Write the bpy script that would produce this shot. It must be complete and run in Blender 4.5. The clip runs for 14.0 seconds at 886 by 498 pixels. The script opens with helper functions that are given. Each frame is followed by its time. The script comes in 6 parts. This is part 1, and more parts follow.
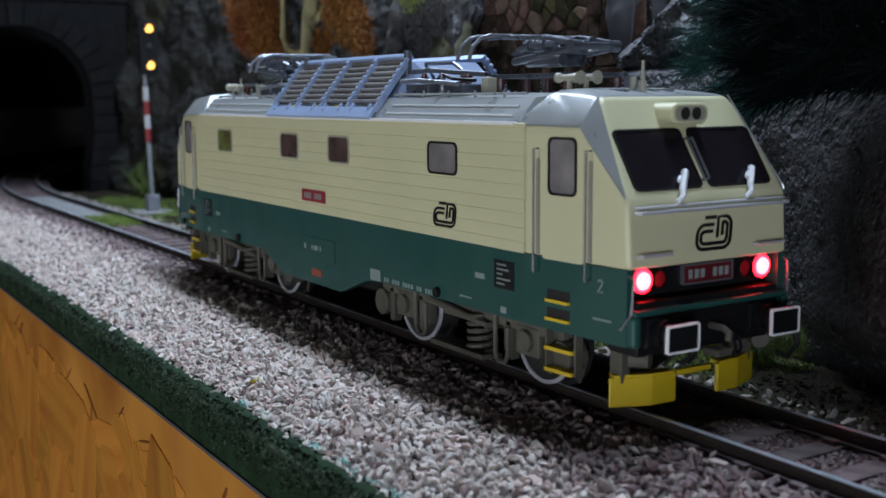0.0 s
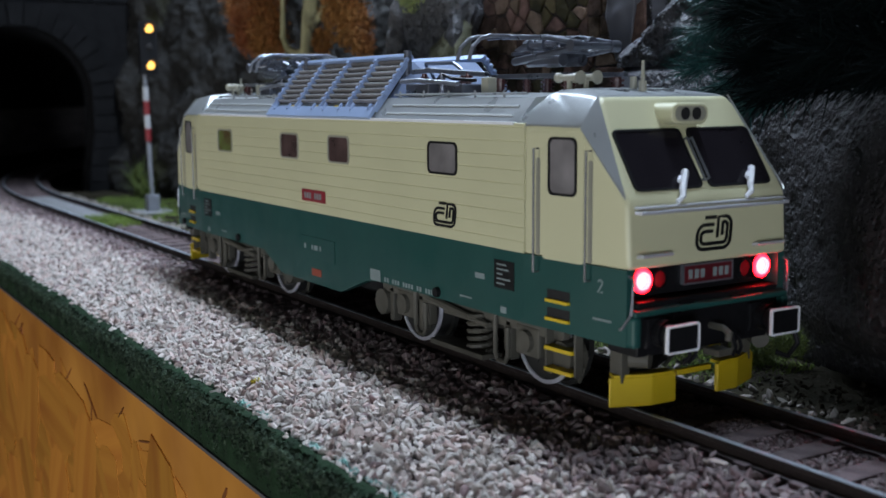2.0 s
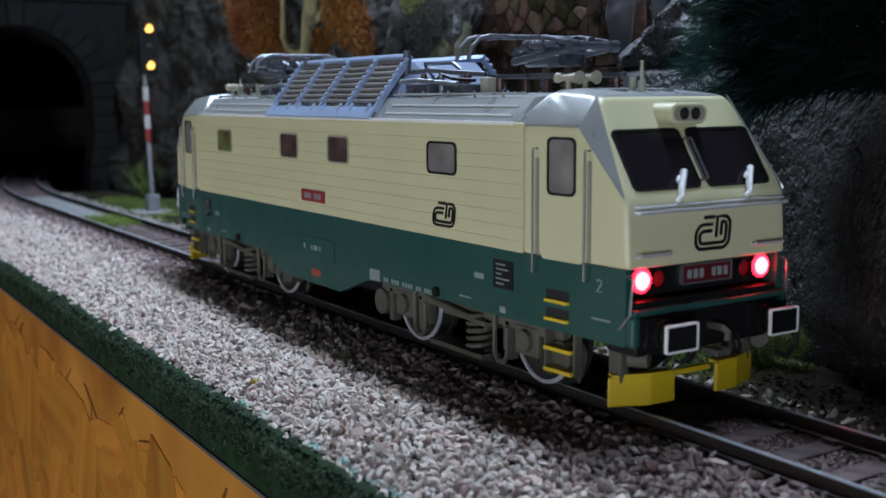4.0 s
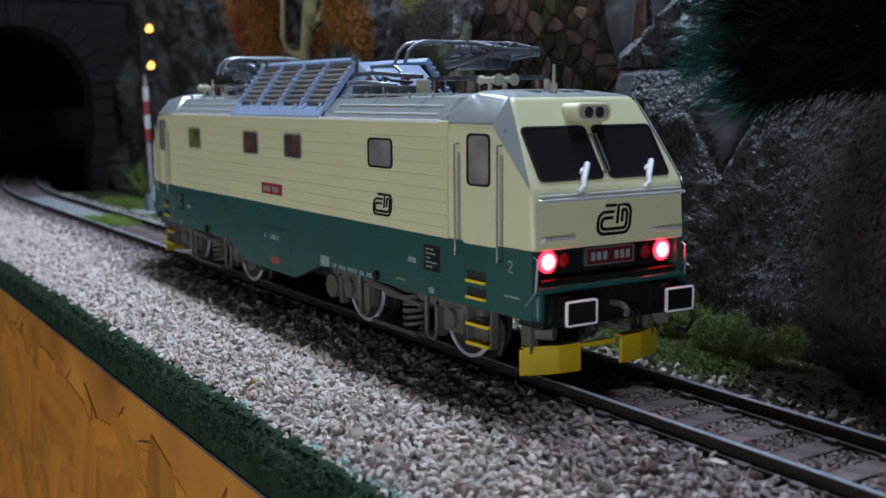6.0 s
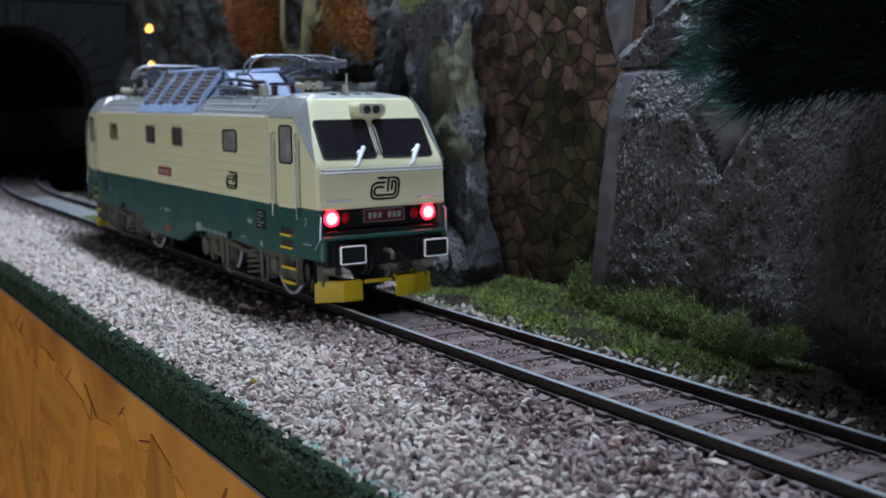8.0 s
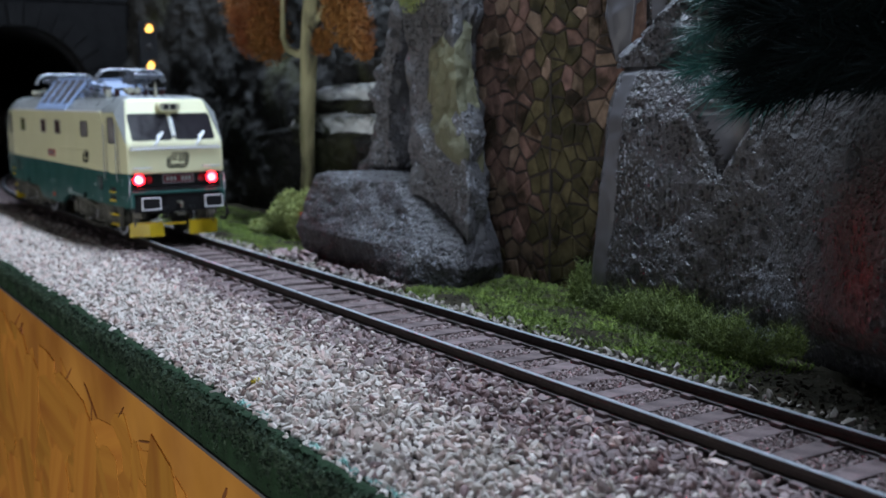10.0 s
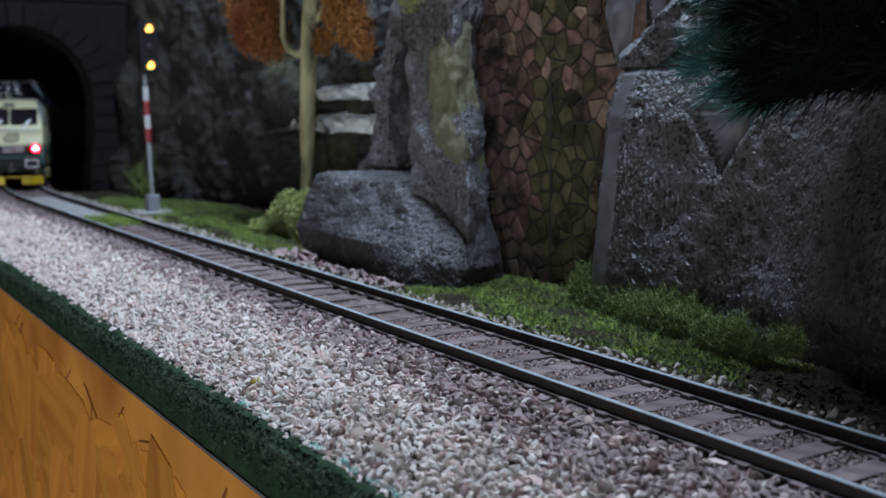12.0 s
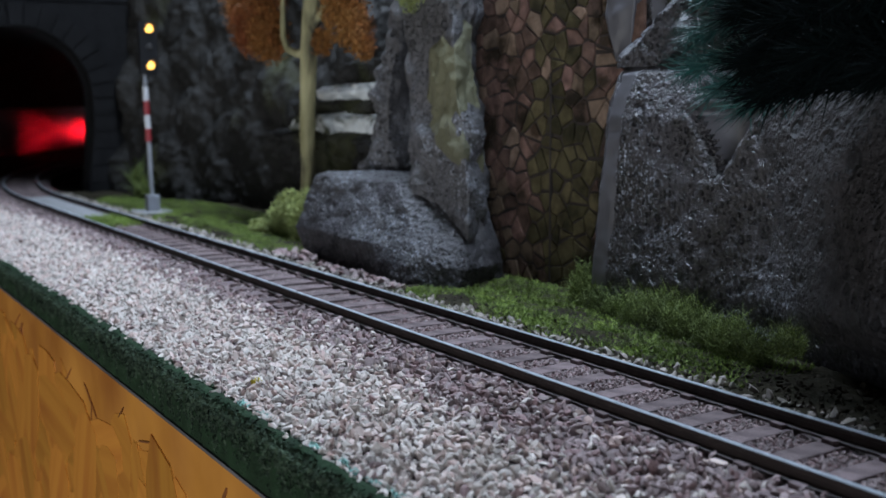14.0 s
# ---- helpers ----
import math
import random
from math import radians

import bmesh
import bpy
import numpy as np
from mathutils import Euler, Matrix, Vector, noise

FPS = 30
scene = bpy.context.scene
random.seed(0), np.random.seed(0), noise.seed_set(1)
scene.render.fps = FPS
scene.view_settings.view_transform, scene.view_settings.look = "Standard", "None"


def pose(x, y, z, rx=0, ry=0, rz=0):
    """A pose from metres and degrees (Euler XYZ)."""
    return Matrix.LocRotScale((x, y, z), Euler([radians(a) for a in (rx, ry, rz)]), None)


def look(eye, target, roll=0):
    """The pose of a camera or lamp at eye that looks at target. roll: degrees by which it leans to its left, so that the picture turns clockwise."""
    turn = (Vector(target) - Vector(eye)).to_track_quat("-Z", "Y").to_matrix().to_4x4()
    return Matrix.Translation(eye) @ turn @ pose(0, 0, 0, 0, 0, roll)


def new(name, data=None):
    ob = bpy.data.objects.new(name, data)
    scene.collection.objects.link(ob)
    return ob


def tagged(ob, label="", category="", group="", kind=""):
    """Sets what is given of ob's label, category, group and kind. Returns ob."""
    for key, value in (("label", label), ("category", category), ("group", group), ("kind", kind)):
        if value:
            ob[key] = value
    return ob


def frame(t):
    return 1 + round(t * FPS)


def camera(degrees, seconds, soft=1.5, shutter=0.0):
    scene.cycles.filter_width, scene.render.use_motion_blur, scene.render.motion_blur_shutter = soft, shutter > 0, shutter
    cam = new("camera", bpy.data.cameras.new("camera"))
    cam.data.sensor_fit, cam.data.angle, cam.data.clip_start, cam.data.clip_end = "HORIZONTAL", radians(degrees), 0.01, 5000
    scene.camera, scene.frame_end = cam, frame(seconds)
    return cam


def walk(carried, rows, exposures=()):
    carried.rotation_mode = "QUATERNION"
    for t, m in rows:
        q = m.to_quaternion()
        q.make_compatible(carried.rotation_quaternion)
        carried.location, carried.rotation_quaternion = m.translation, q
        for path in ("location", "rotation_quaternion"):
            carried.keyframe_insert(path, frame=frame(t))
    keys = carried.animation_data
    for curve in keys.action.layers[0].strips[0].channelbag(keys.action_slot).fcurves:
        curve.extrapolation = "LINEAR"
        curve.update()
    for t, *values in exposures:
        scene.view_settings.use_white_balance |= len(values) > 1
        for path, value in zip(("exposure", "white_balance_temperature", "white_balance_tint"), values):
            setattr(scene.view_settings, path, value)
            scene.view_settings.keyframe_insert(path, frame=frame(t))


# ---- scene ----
# Units below are millimetres of the model (H0, 1:87); MM turns them into metres.
MM = 0.001

# ---- camera ----
cam = camera(44.6, 14.0, soft=1.6)
cam.data.dof.use_dof = True
cam.data.dof.focus_distance = 0.19
cam.data.dof.aperture_fstop = 38.0
EYE = Vector((196.24, -112.52, 44.56)) * MM
AIM = EYE + Vector((-0.83503, 0.53209, -0.14001))
walk(cam, [(0.0, look(EYE, AIM, -0.43)), (14.0, look(EYE, AIM, -0.43))], exposures=[(0.0, 0.05, 6020, 10), (6.5, 0.06, 6020, 10), (8.0, 0.10, 6020, 10), (11.0, 0.20, 6020, 10), (14.0, 0.22, 6020, 10)])

# ---- light ----
world = bpy.data.worlds.new("room")
scene.world = world
world.use_nodes = True
world.node_tree.nodes["Background"].inputs[0].default_value = (0.95, 0.98, 1.0, 1)
world.node_tree.nodes["Background"].inputs[1].default_value = 0.008


def area_light(name, eye, target, sx, sy, watts, color):
    data = bpy.data.lights.new(name, "AREA")
    data.shape, data.size, data.size_y = "RECTANGLE", sx * MM, sy * MM
    data.energy, data.color = watts, color
    ob = new(name, data)
    ob.matrix_world = look(Vector(eye) * MM, Vector(target) * MM)
    return ob


area_light("layout_strip_light", (-88, 42, 300), (-88, 22, 0), 410, 25, 1.98, (0.755, 0.865, 1.0))
area_light("end_light", (700, -560, -50), (0, 0, 20), 250, 250, 2.8, (0.91, 0.95, 1.0))
area_light("room_light", (-60, -850, -160), (-20, 0, 0), 400, 300, 1.9, (1.0, 0.95, 0.84))


# ---- mesh helpers ----
def part(name, bm, material, parent=None, label="", smooth=False):
    """One mesh object from a bmesh in millimetres."""
    me = bpy.data.meshes.new(name)
    bmesh.ops.scale(bm, vec=(MM, MM, MM), verts=bm.verts)
    bm.normal_update()
    bm.to_mesh(me)
    bm.free()
    me.materials.append(material)
    if smooth:
        for p in me.polygons:
            p.use_smooth = True
    ob = new(name, me)
    if parent:
        ob.parent = parent
    if label:
        ob["label"] = label
    return ob


def shared(name, source, m, parent, label=""):
    """Another object on the mesh of source."""
    ob = new(name, source.data)
    ob.parent = parent
    ob.matrix_basis = m
    if label:
        ob["label"] = label
    return ob


def raw_mesh(name, verts, faces, material, smooth=False):
    me = bpy.data.meshes.new(name)
    me.from_pydata((np.asarray(verts, float) * MM).tolist(), [], faces)
    me.materials.append(material)
    if smooth:
        for p in me.polygons:
            p.use_smooth = True
    return new(name, me)


def thing(name, label, category, x=0, y=0, z=0, rz=0, group=""):
    ob = new(name)
    ob.matrix_basis = pose(x * MM, y * MM, z * MM, 0, 0, rz)
    return tagged(ob, label, category, group)


def box(x0, x1, y0, y1, z0, z1, bevel=0.0, bm=None):
    own = bmesh.new()
    m = Matrix.LocRotScale(((x0 + x1) / 2, (y0 + y1) / 2, (z0 + z1) / 2), None, (x1 - x0, y1 - y0, z1 - z0))
    bmesh.ops.create_cube(own, size=1, matrix=m)
    if bevel:
        bmesh.ops.bevel(own, geom=own.edges[:], offset=bevel, segments=2, affect="EDGES", profile=0.6)
    return merge(own, bm)


def merge(own, bm):
    if bm is None:
        return own
    me = bpy.data.meshes.new("tmp")
    own.to_mesh(me)
    own.free()
    bm.from_mesh(me)
    bpy.data.meshes.remove(me)
    return bm


def cyl(p, q, r, r2=None, n=12, bm=None):
    own = bmesh.new()
    p, q = Vector(p), Vector(q)
    m = Matrix.Translation((p + q) / 2) @ (q - p).to_track_quat("Z", "Y").to_matrix().to_4x4()
    bmesh.ops.create_cone(own, cap_ends=True, segments=n, radius1=r, radius2=r if r2 is None else r2, depth=(q - p).length, matrix=m)
    return merge(own, bm)


def ball(p, r, n=10, s=(1, 1, 1), bm=None):
    own = bmesh.new()
    bmesh.ops.create_uvsphere(own, u_segments=n, v_segments=max(5, n * 2 // 3), radius=r, matrix=Matrix.LocRotScale(p, None, s))
    return merge(own, bm)


def tube(points, r, n=8, bm=None):
    """A round bar along a polyline, r a number or one radius a point."""
    own = bmesh.new()
    pts = [Vector(p) for p in points]
    rad = r if isinstance(r, (list, tuple)) else [r] * len(pts)
    rings = []
    side = None
    for i, p in enumerate(pts):
        d = (pts[min(i + 1, len(pts) - 1)] - pts[max(i - 1, 0)]).normalized()
        if side is None:
            side = d.orthogonal().normalized()
        side = (side - d * side.dot(d)).normalized()
        up = d.cross(side)
        rings.append([own.verts.new(p + (side * math.cos(a) + up * math.sin(a)) * rad[i]) for a in (2 * math.pi * k / n for k in range(n))])
    for a, b in zip(rings, rings[1:]):
        for k in range(n):
            own.faces.new((a[k], a[(k + 1) % n], b[(k + 1) % n], b[k]))
    own.faces.new(rings[0][::-1])
    own.faces.new(rings[-1])
    return merge(own, bm)


def prism(poly, axis, a, b, bm=None):
    """A polygon drawn out along an axis ('x': points are y, z; 'y': x, z; 'z': x, y)."""
    own = bmesh.new()

    def put(p, t):
        return {"x": (t, p[0], p[1]), "y": (p[0], t, p[1]), "z": (p[0], p[1], t)}[axis]
    lo = [own.verts.new(put(p, a)) for p in poly]
    hi = [own.verts.new(put(p, b)) for p in poly]
    n = len(poly)
    own.faces.new(lo)
    own.faces.new(hi[::-1])
    for i in range(n):
        own.faces.new((lo[i], hi[i], hi[(i + 1) % n], lo[(i + 1) % n]))
    bmesh.ops.recalc_face_normals(own, faces=own.faces[:])
    return merge(own, bm)


def round_rect(cx, cy, w, h, r, n=4):
    pts = []
    for sx, sy, a0 in ((1, 1, 0), (-1, 1, 90), (-1, -1, 180), (1, -1, 270)):
        for k in range(n + 1):
            a = radians(a0 + 90 * k / n)
            pts.append((cx + sx * (w / 2 - r) + r * math.cos(a), cy + sy * (h / 2 - r) + r * math.sin(a)))
    return pts


def ring(outer, inner, axis, a, b, bm=None):
    """A frame between two outlines with as many points each."""
    own = bmesh.new()

    def put(p, t):
        return {"x": (t, p[0], p[1]), "y": (p[0], t, p[1]), "z": (p[0], p[1], t)}[axis]
    rows = [[own.verts.new(put(p, t)) for p in poly] for poly, t in ((outer, a), (outer, b), (inner, b), (inner, a))]
    n = len(outer)
    for u, v in zip(rows, rows[1:] + rows[:1]):
        for i in range(n):
            own.faces.new((u[i], u[(i + 1) % n], v[(i + 1) % n], v[i]))
    bmesh.ops.recalc_face_normals(own, faces=own.faces[:])
    return merge(own, bm)


# ---- materials ----
def material(name, color, rough=0.6, metal=0.0, var=0.25, scale=300.0, bump=0.2, bump_scale=900.0, spec=0.5, color2=None, island=0.0, coat=0.0, spot=None, spot_scale=120.0, spot_cut=0.55, obj_random=0.0, depth=0.0004, spot_soft=0.12, pits=0.0, island_mix=None, stretch=None, fleck=None):
    """Base colour with two scales of variation, optional stains of a second colour, pits with shade in their colour,
    and fine relief.
    """
    m = bpy.data.materials.new(name)
    m.use_nodes = True
    t = m.node_tree
    b = t.nodes["Principled BSDF"]
    b.inputs["Metallic"].default_value, b.inputs["Roughness"].default_value = metal, rough
    b.inputs["Specular IOR Level"].default_value = spec
    b.inputs["Coat Weight"].default_value = coat
    co = t.nodes.new("ShaderNodeTexCoord")
    place = co.outputs["Object"]
    if stretch:
        along = t.nodes.new("ShaderNodeMapping")
        along.inputs["Scale"].default_value = stretch
        t.links.new(place, along.inputs["Vector"])
        place = along.outputs[0]

    def tex(s, detail=4.0):
        n = t.nodes.new("ShaderNodeTexNoise")
        n.inputs["Scale"].default_value, n.inputs["Detail"].default_value = s, detail
        t.links.new(place, n.inputs["Vector"])
        return n.outputs["Fac"]

    def mix(fac, a, c):
        n = t.nodes.new("ShaderNodeMix")
        n.data_type = "RGBA"
        for src, k in ((fac, 0), (a, 6), (c, 7)):
            if hasattr(src, "is_linked"):
                t.links.new(src, n.inputs[k])
            else:
                n.inputs[k].default_value = src
        return n.outputs[2]

    def span(src, lo, hi, to0=0.0, to1=1.0):
        n = t.nodes.new("ShaderNodeMapRange")
        for k, v in ((1, lo), (2, hi), (3, to0), (4, to1)):
            n.inputs[k].default_value = v
        t.links.new(src, n.inputs[0])
        return n.outputs[0]
    c2 = color2 or tuple(v * (1 - var) for v in color)
    c1 = color if color2 else tuple(min(1, v * (1 + var)) for v in color)
    out = mix(span(tex(scale), 0.3, 0.7), (*c1, 1), (*c2, 1))
    if spot:
        out = mix(span(tex(spot_scale, 6.0), spot_cut, spot_cut + spot_soft), out, (*spot, 1))
    if island_mix:
        g = t.nodes.new("ShaderNodeNewGeometry")
        out = mix(span(g.outputs["Random Per Island"], 0.45, 1.0), out, (*island_mix, 1))
    for amount, kind, sock in ((island, "ShaderNodeNewGeometry", "Random Per Island"), (obj_random, "ShaderNodeObjectInfo", "Random")):
        if amount:
            g = t.nodes.new(kind)
            hs = t.nodes.new("ShaderNodeHueSaturation")
            t.links.new(span(g.outputs[sock], 0, 1, 1 - amount, 1 + amount), hs.inputs["Value"])
            t.links.new(span(g.outputs[sock], 0, 1, 0.5 + 0.02 * amount, 0.5 - 0.02 * amount), hs.inputs["Hue"])
            t.links.new(out, hs.inputs["Color"])
            out = hs.outputs[0]
    if fleck:
        both_ = t.nodes.new("ShaderNodeMath")
        both_.operation = "MULTIPLY"
        t.links.new(span(tex(1300.0, 3.0), 0.54, 0.66), both_.inputs[0])
        t.links.new(span(tex(34.0, 3.0), 0.40, 0.66), both_.inputs[1])
        out = mix(both_.outputs[0], out, (*fleck, 1))
    hole = None
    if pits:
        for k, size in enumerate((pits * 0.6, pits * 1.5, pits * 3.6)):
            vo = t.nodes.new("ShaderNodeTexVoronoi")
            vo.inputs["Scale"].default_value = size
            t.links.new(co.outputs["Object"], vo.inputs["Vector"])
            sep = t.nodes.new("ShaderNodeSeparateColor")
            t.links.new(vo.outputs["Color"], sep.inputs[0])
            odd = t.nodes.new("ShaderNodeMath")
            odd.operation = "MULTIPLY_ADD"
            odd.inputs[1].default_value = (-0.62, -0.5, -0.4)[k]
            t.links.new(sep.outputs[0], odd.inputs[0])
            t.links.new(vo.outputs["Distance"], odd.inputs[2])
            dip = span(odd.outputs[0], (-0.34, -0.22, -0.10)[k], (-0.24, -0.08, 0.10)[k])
            # Shade inside each pit is put into the colour, a fifth of the base.
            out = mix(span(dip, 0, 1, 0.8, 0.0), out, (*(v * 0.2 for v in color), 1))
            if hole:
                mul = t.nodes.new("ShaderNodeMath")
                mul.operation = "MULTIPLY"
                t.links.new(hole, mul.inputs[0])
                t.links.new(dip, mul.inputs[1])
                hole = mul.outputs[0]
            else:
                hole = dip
    t.links.new(out, b.inputs["Base Color"])
    t.links.new(span(tex(scale * 2.3), 0.3, 0.7, max(0.02, rough - 0.08), min(1, rough + 0.08)), b.inputs["Roughness"])
    if bump:
        n = t.nodes.new("ShaderNodeBump")
        n.inputs["Strength"].default_value, n.inputs["Distance"].default_value = bump, depth
        rise = tex(bump_scale, 8.0)
        if hole:
            add = t.nodes.new("ShaderNodeMath")
            add.operation = "ADD"
            t.links.new(rise, add.inputs[0])
            t.links.new(hole, add.inputs[1])
            rise = add.outputs[0]
        t.links.new(rise, n.inputs["Height"])
        t.links.new(n.outputs[0], b.inputs["Normal"])
    return m


def glow(name, color, strength):
    m = bpy.data.materials.new(name)
    m.use_nodes = True
    b = m.node_tree.nodes["Principled BSDF"]
    b.inputs["Base Color"].default_value = (*color, 1)
    b.inputs["Emission Color"].default_value = (*color, 1)
    b.inputs["Emission Strength"].default_value = strength
    return m


CREAM = material("cream_paint", (0.575, 0.555, 0.355), 0.42, var=0.03, scale=60, bump=0.03, spec=0.4)
GREEN = material("green_paint", (0.014, 0.064, 0.056), 0.42, var=0.08, scale=60, bump=0.03, spec=0.4)
SILVER = material("silver_roof_paint", (0.30, 0.315, 0.32), 0.34, metal=0.35, var=0.05, scale=80, bump=0.03)
BLUESILVER = material("bluish_aluminium", (0.33, 0.42, 0.62), 0.36, metal=0.3, var=0.05, scale=80, bump=0.03)
BLUEGREY = material("blue_grey_housing", (0.15, 0.19, 0.29), 0.45, metal=0.2, var=0.08, scale=80, bump=0.03)
SEAM = material("pale_roof_seam", (0.42, 0.44, 0.45), 0.4, var=0.06, bump=0.0)
BLACK = material("black_plastic", (0.006, 0.006, 0.007), 0.55, var=0.2, bump=0.05, spec=0.25)
# Stands for shade in slots; also the colour of unlit lenses.
DARKSLOT = material("slot_shade_and_dark_lens", (0.01, 0.009, 0.009), 0.8, var=0.2, bump=0.0)
GLASS = material("tinted_glass", (0.014, 0.012, 0.015), 0.16, var=0.1, bump=0.0, spec=0.22)
# Clear pane: the grey is reflection and background put into the colour.
CABGLASS = material("reflection_grey_glass", (0.20, 0.185, 0.185), 0.12, var=0.3, scale=140, bump=0.0, spec=0.6)
REDGLASS = material("brownish_glass", (0.085, 0.055, 0.052), 0.1, var=0.3, scale=250, bump=0.0, spec=0.6)
GREENGLASS = material("yellow_green_glass", (0.15, 0.21, 0.06), 0.15, color2=(0.10, 0.06, 0.03), scale=260, bump=0.0)
CHROME = material("bright_metal", (0.30, 0.31, 0.34), 0.38, metal=0.8, var=0.08, bump=0.02)
WHITE = material("white_paint", (0.78, 0.79, 0.82), 0.5, var=0.04, bump=0.03)
YELLOW = material("yellow_paint", (0.60, 0.43, 0.01), 0.45, var=0.06, scale=120, bump=0.04)
RAILMETAL = material("dull_rail_metal", (0.17, 0.17, 0.17), 0.42, metal=0.6, var=0.08, bump=0.02)
PALEMETAL = material("pale_metal", (0.52, 0.52, 0.55), 0.4, metal=0.35, var=0.06, bump=0.02)
FRONTPLATE = material("dark_red_plate", (0.085, 0.007, 0.012), 0.45, var=0.1, bump=0.02)
REDPLATE = material("red_plate", (0.24, 0.022, 0.032), 0.45, var=0.1, bump=0.02)
MARK = material("pale_marking", (0.20, 0.245, 0.245), 0.6, var=0.1, bump=0.0)
ORANGE = material("orange_marking", (0.27, 0.055, 0.03), 0.6, var=0.1, bump=0.0)
RIMWHITE = material("worn_white_rim", (0.50, 0.50, 0.55), 0.5, var=0.2, scale=300, bump=0.05)
SLATGREY = material("brownish_grey_slat", (0.20, 0.19, 0.19), 0.45, metal=0.2, var=0.15, bump=0.05)
WHEEL = material("dark_wheel_steel", (0.03, 0.03, 0.028), 0.5, metal=0.3, var=0.2, scale=180, bump=0.1)
HEADLAMP = glow("warm_white_headlight", (1.0, 0.85, 0.5), 30.0)
BOGIE = material("grey_beige_bogie", (0.076, 0.071, 0.056), 0.6, var=0.2, scale=180, bump=0.1)
PANTO = material("pantograph_metal", (0.14, 0.15, 0.18), 0.33, metal=0.7, var=0.15, bump=0.05)
INSUL = material("brown_insulator", (0.07, 0.016, 0.016), 0.35, var=0.2, bump=0.0)
CREAMGREY = material("greyish_cream_plastic", (0.30, 0.29, 0.23), 0.45, var=0.06, bump=0.03)
TAIL = glow("red_lamp_emitter", (1.0, 0.008, 0.04), 130000.0)
TAILRING = glow("red_lamp_ring", (1.0, 0.003, 0.008), 22.0)
TAILCORE = glow("tail_light_lens", (1.0, 0.3, 0.3), 2.0)
clear = TAILCORE.node_tree.nodes.new("ShaderNodeBsdfTransparent")
clear.inputs[0].default_value = (1.0, 0.75, 0.75, 1)
veil = TAILCORE.node_tree.nodes.new("ShaderNodeAddShader")
TAILCORE.node_tree.links.new(clear.outputs[0], veil.inputs[0])
shine = TAILCORE.node_tree.nodes.new("ShaderNodeEmission")
shine.inputs[0].default_value, shine.inputs[1].default_value = (1.0, 0.3, 0.3, 1), 2.0
TAILCORE.node_tree.links.new(shine.outputs[0], veil.inputs[1])
TAILCORE.node_tree.links.new(veil.outputs[0], TAILCORE.node_tree.nodes["Material Output"].inputs[0])
TAILGLASS = material("red_lamp_glass", (0.35, 0.01, 0.015), 0.12, var=0.1, bump=0.0)
SIGNALGLOW = glow("yellow_signal_light", (1.0, 0.52, 0.10), 2.6)
STEEL = material("rail_steel", (0.46, 0.51, 0.56), 0.35, metal=0.5, var=0.12, scale=500, bump=0.08)
RUST = material("rusty_rail_side", (0.028, 0.018, 0.015), 0.75, var=0.3, scale=400, bump=0.2)
SLEEPER = material("brown_sleeper", (0.14, 0.106, 0.106), 0.85, spec=0.2, var=0.3, scale=400, bump=0.5, obj_random=0.2)
BALLAST = material("pale_ballast", (0.655, 0.59, 0.54), 0.85, var=0.14, scale=160, bump=0.4, bump_scale=2500, island=0.24, island_mix=(0.47, 0.355, 0.315), spot=(0.24, 0.165, 0.14), spot_scale=35, spot_cut=0.60)
DARKBALLAST = material("brown_ballast", (0.345, 0.27, 0.265), 0.85, var=0.25, scale=160, bump=0.4, bump_scale=2500, island=0.35, island_mix=(0.19, 0.125, 0.12))
BED = material("ballast_bed", (0.13, 0.10, 0.096), 0.9, var=0.35, scale=500, bump=1.0, bump_scale=700, depth=0.001)
EARTH = material("dark_earth", (0.052, 0.045, 0.034), 0.95, var=0.4, scale=150, bump=0.8, bump_scale=500, depth=0.001, spec=0.1)
GRASS = material("spring_green_flock", (0.165, 0.235, 0.042), 0.9, var=0.3, scale=90, bump=0.0, island=0.4)
MOSSGROUND = material("mossy_ground", (0.024, 0.021, 0.013), 0.95, var=0.35, scale=120, bump=0.8, bump_scale=900, spot=(0.042, 0.034, 0.024), spot_scale=160, spot_cut=0.56, depth=0.0008, spec=0.08)
BUSH = material("olive_green_foliage", (0.088, 0.118, 0.025), 0.85, var=0.3, scale=90, bump=0.0, island=0.4)
BRIGHTBUSH = material("bright_green_foliage", (0.27, 0.31, 0.105), 0.85, var=0.25, scale=90, bump=0.0, island=0.3)
FOAM = material("dark_green_foam", (0.013, 0.030, 0.013), 0.95, var=0.35, scale=250, bump=0.6, bump_scale=700, depth=0.001, island=0.2, spec=0.2)
FLOCK = material("dark_green_flock", (0.037, 0.055, 0.034), 0.95, var=0.35, scale=250, bump=0.0, island=0.45, spec=0.2)
CYANFLOCK = material("pale_turquoise_flock", (0.34, 0.60, 0.55), 0.9, var=0.2, bump=0.0)
VERGESTONE = material("beige_verge_stone", (0.34, 0.30, 0.265), 0.85, var=0.25, scale=160, bump=0.4, bump_scale=2500, island=0.35)
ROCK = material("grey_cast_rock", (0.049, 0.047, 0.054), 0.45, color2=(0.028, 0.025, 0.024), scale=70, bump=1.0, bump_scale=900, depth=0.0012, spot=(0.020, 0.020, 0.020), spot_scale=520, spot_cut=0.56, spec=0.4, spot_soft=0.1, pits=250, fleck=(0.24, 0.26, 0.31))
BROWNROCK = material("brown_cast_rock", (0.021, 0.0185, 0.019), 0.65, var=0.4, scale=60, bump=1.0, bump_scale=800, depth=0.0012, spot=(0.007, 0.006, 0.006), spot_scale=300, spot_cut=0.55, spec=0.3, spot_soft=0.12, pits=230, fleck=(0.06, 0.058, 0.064))
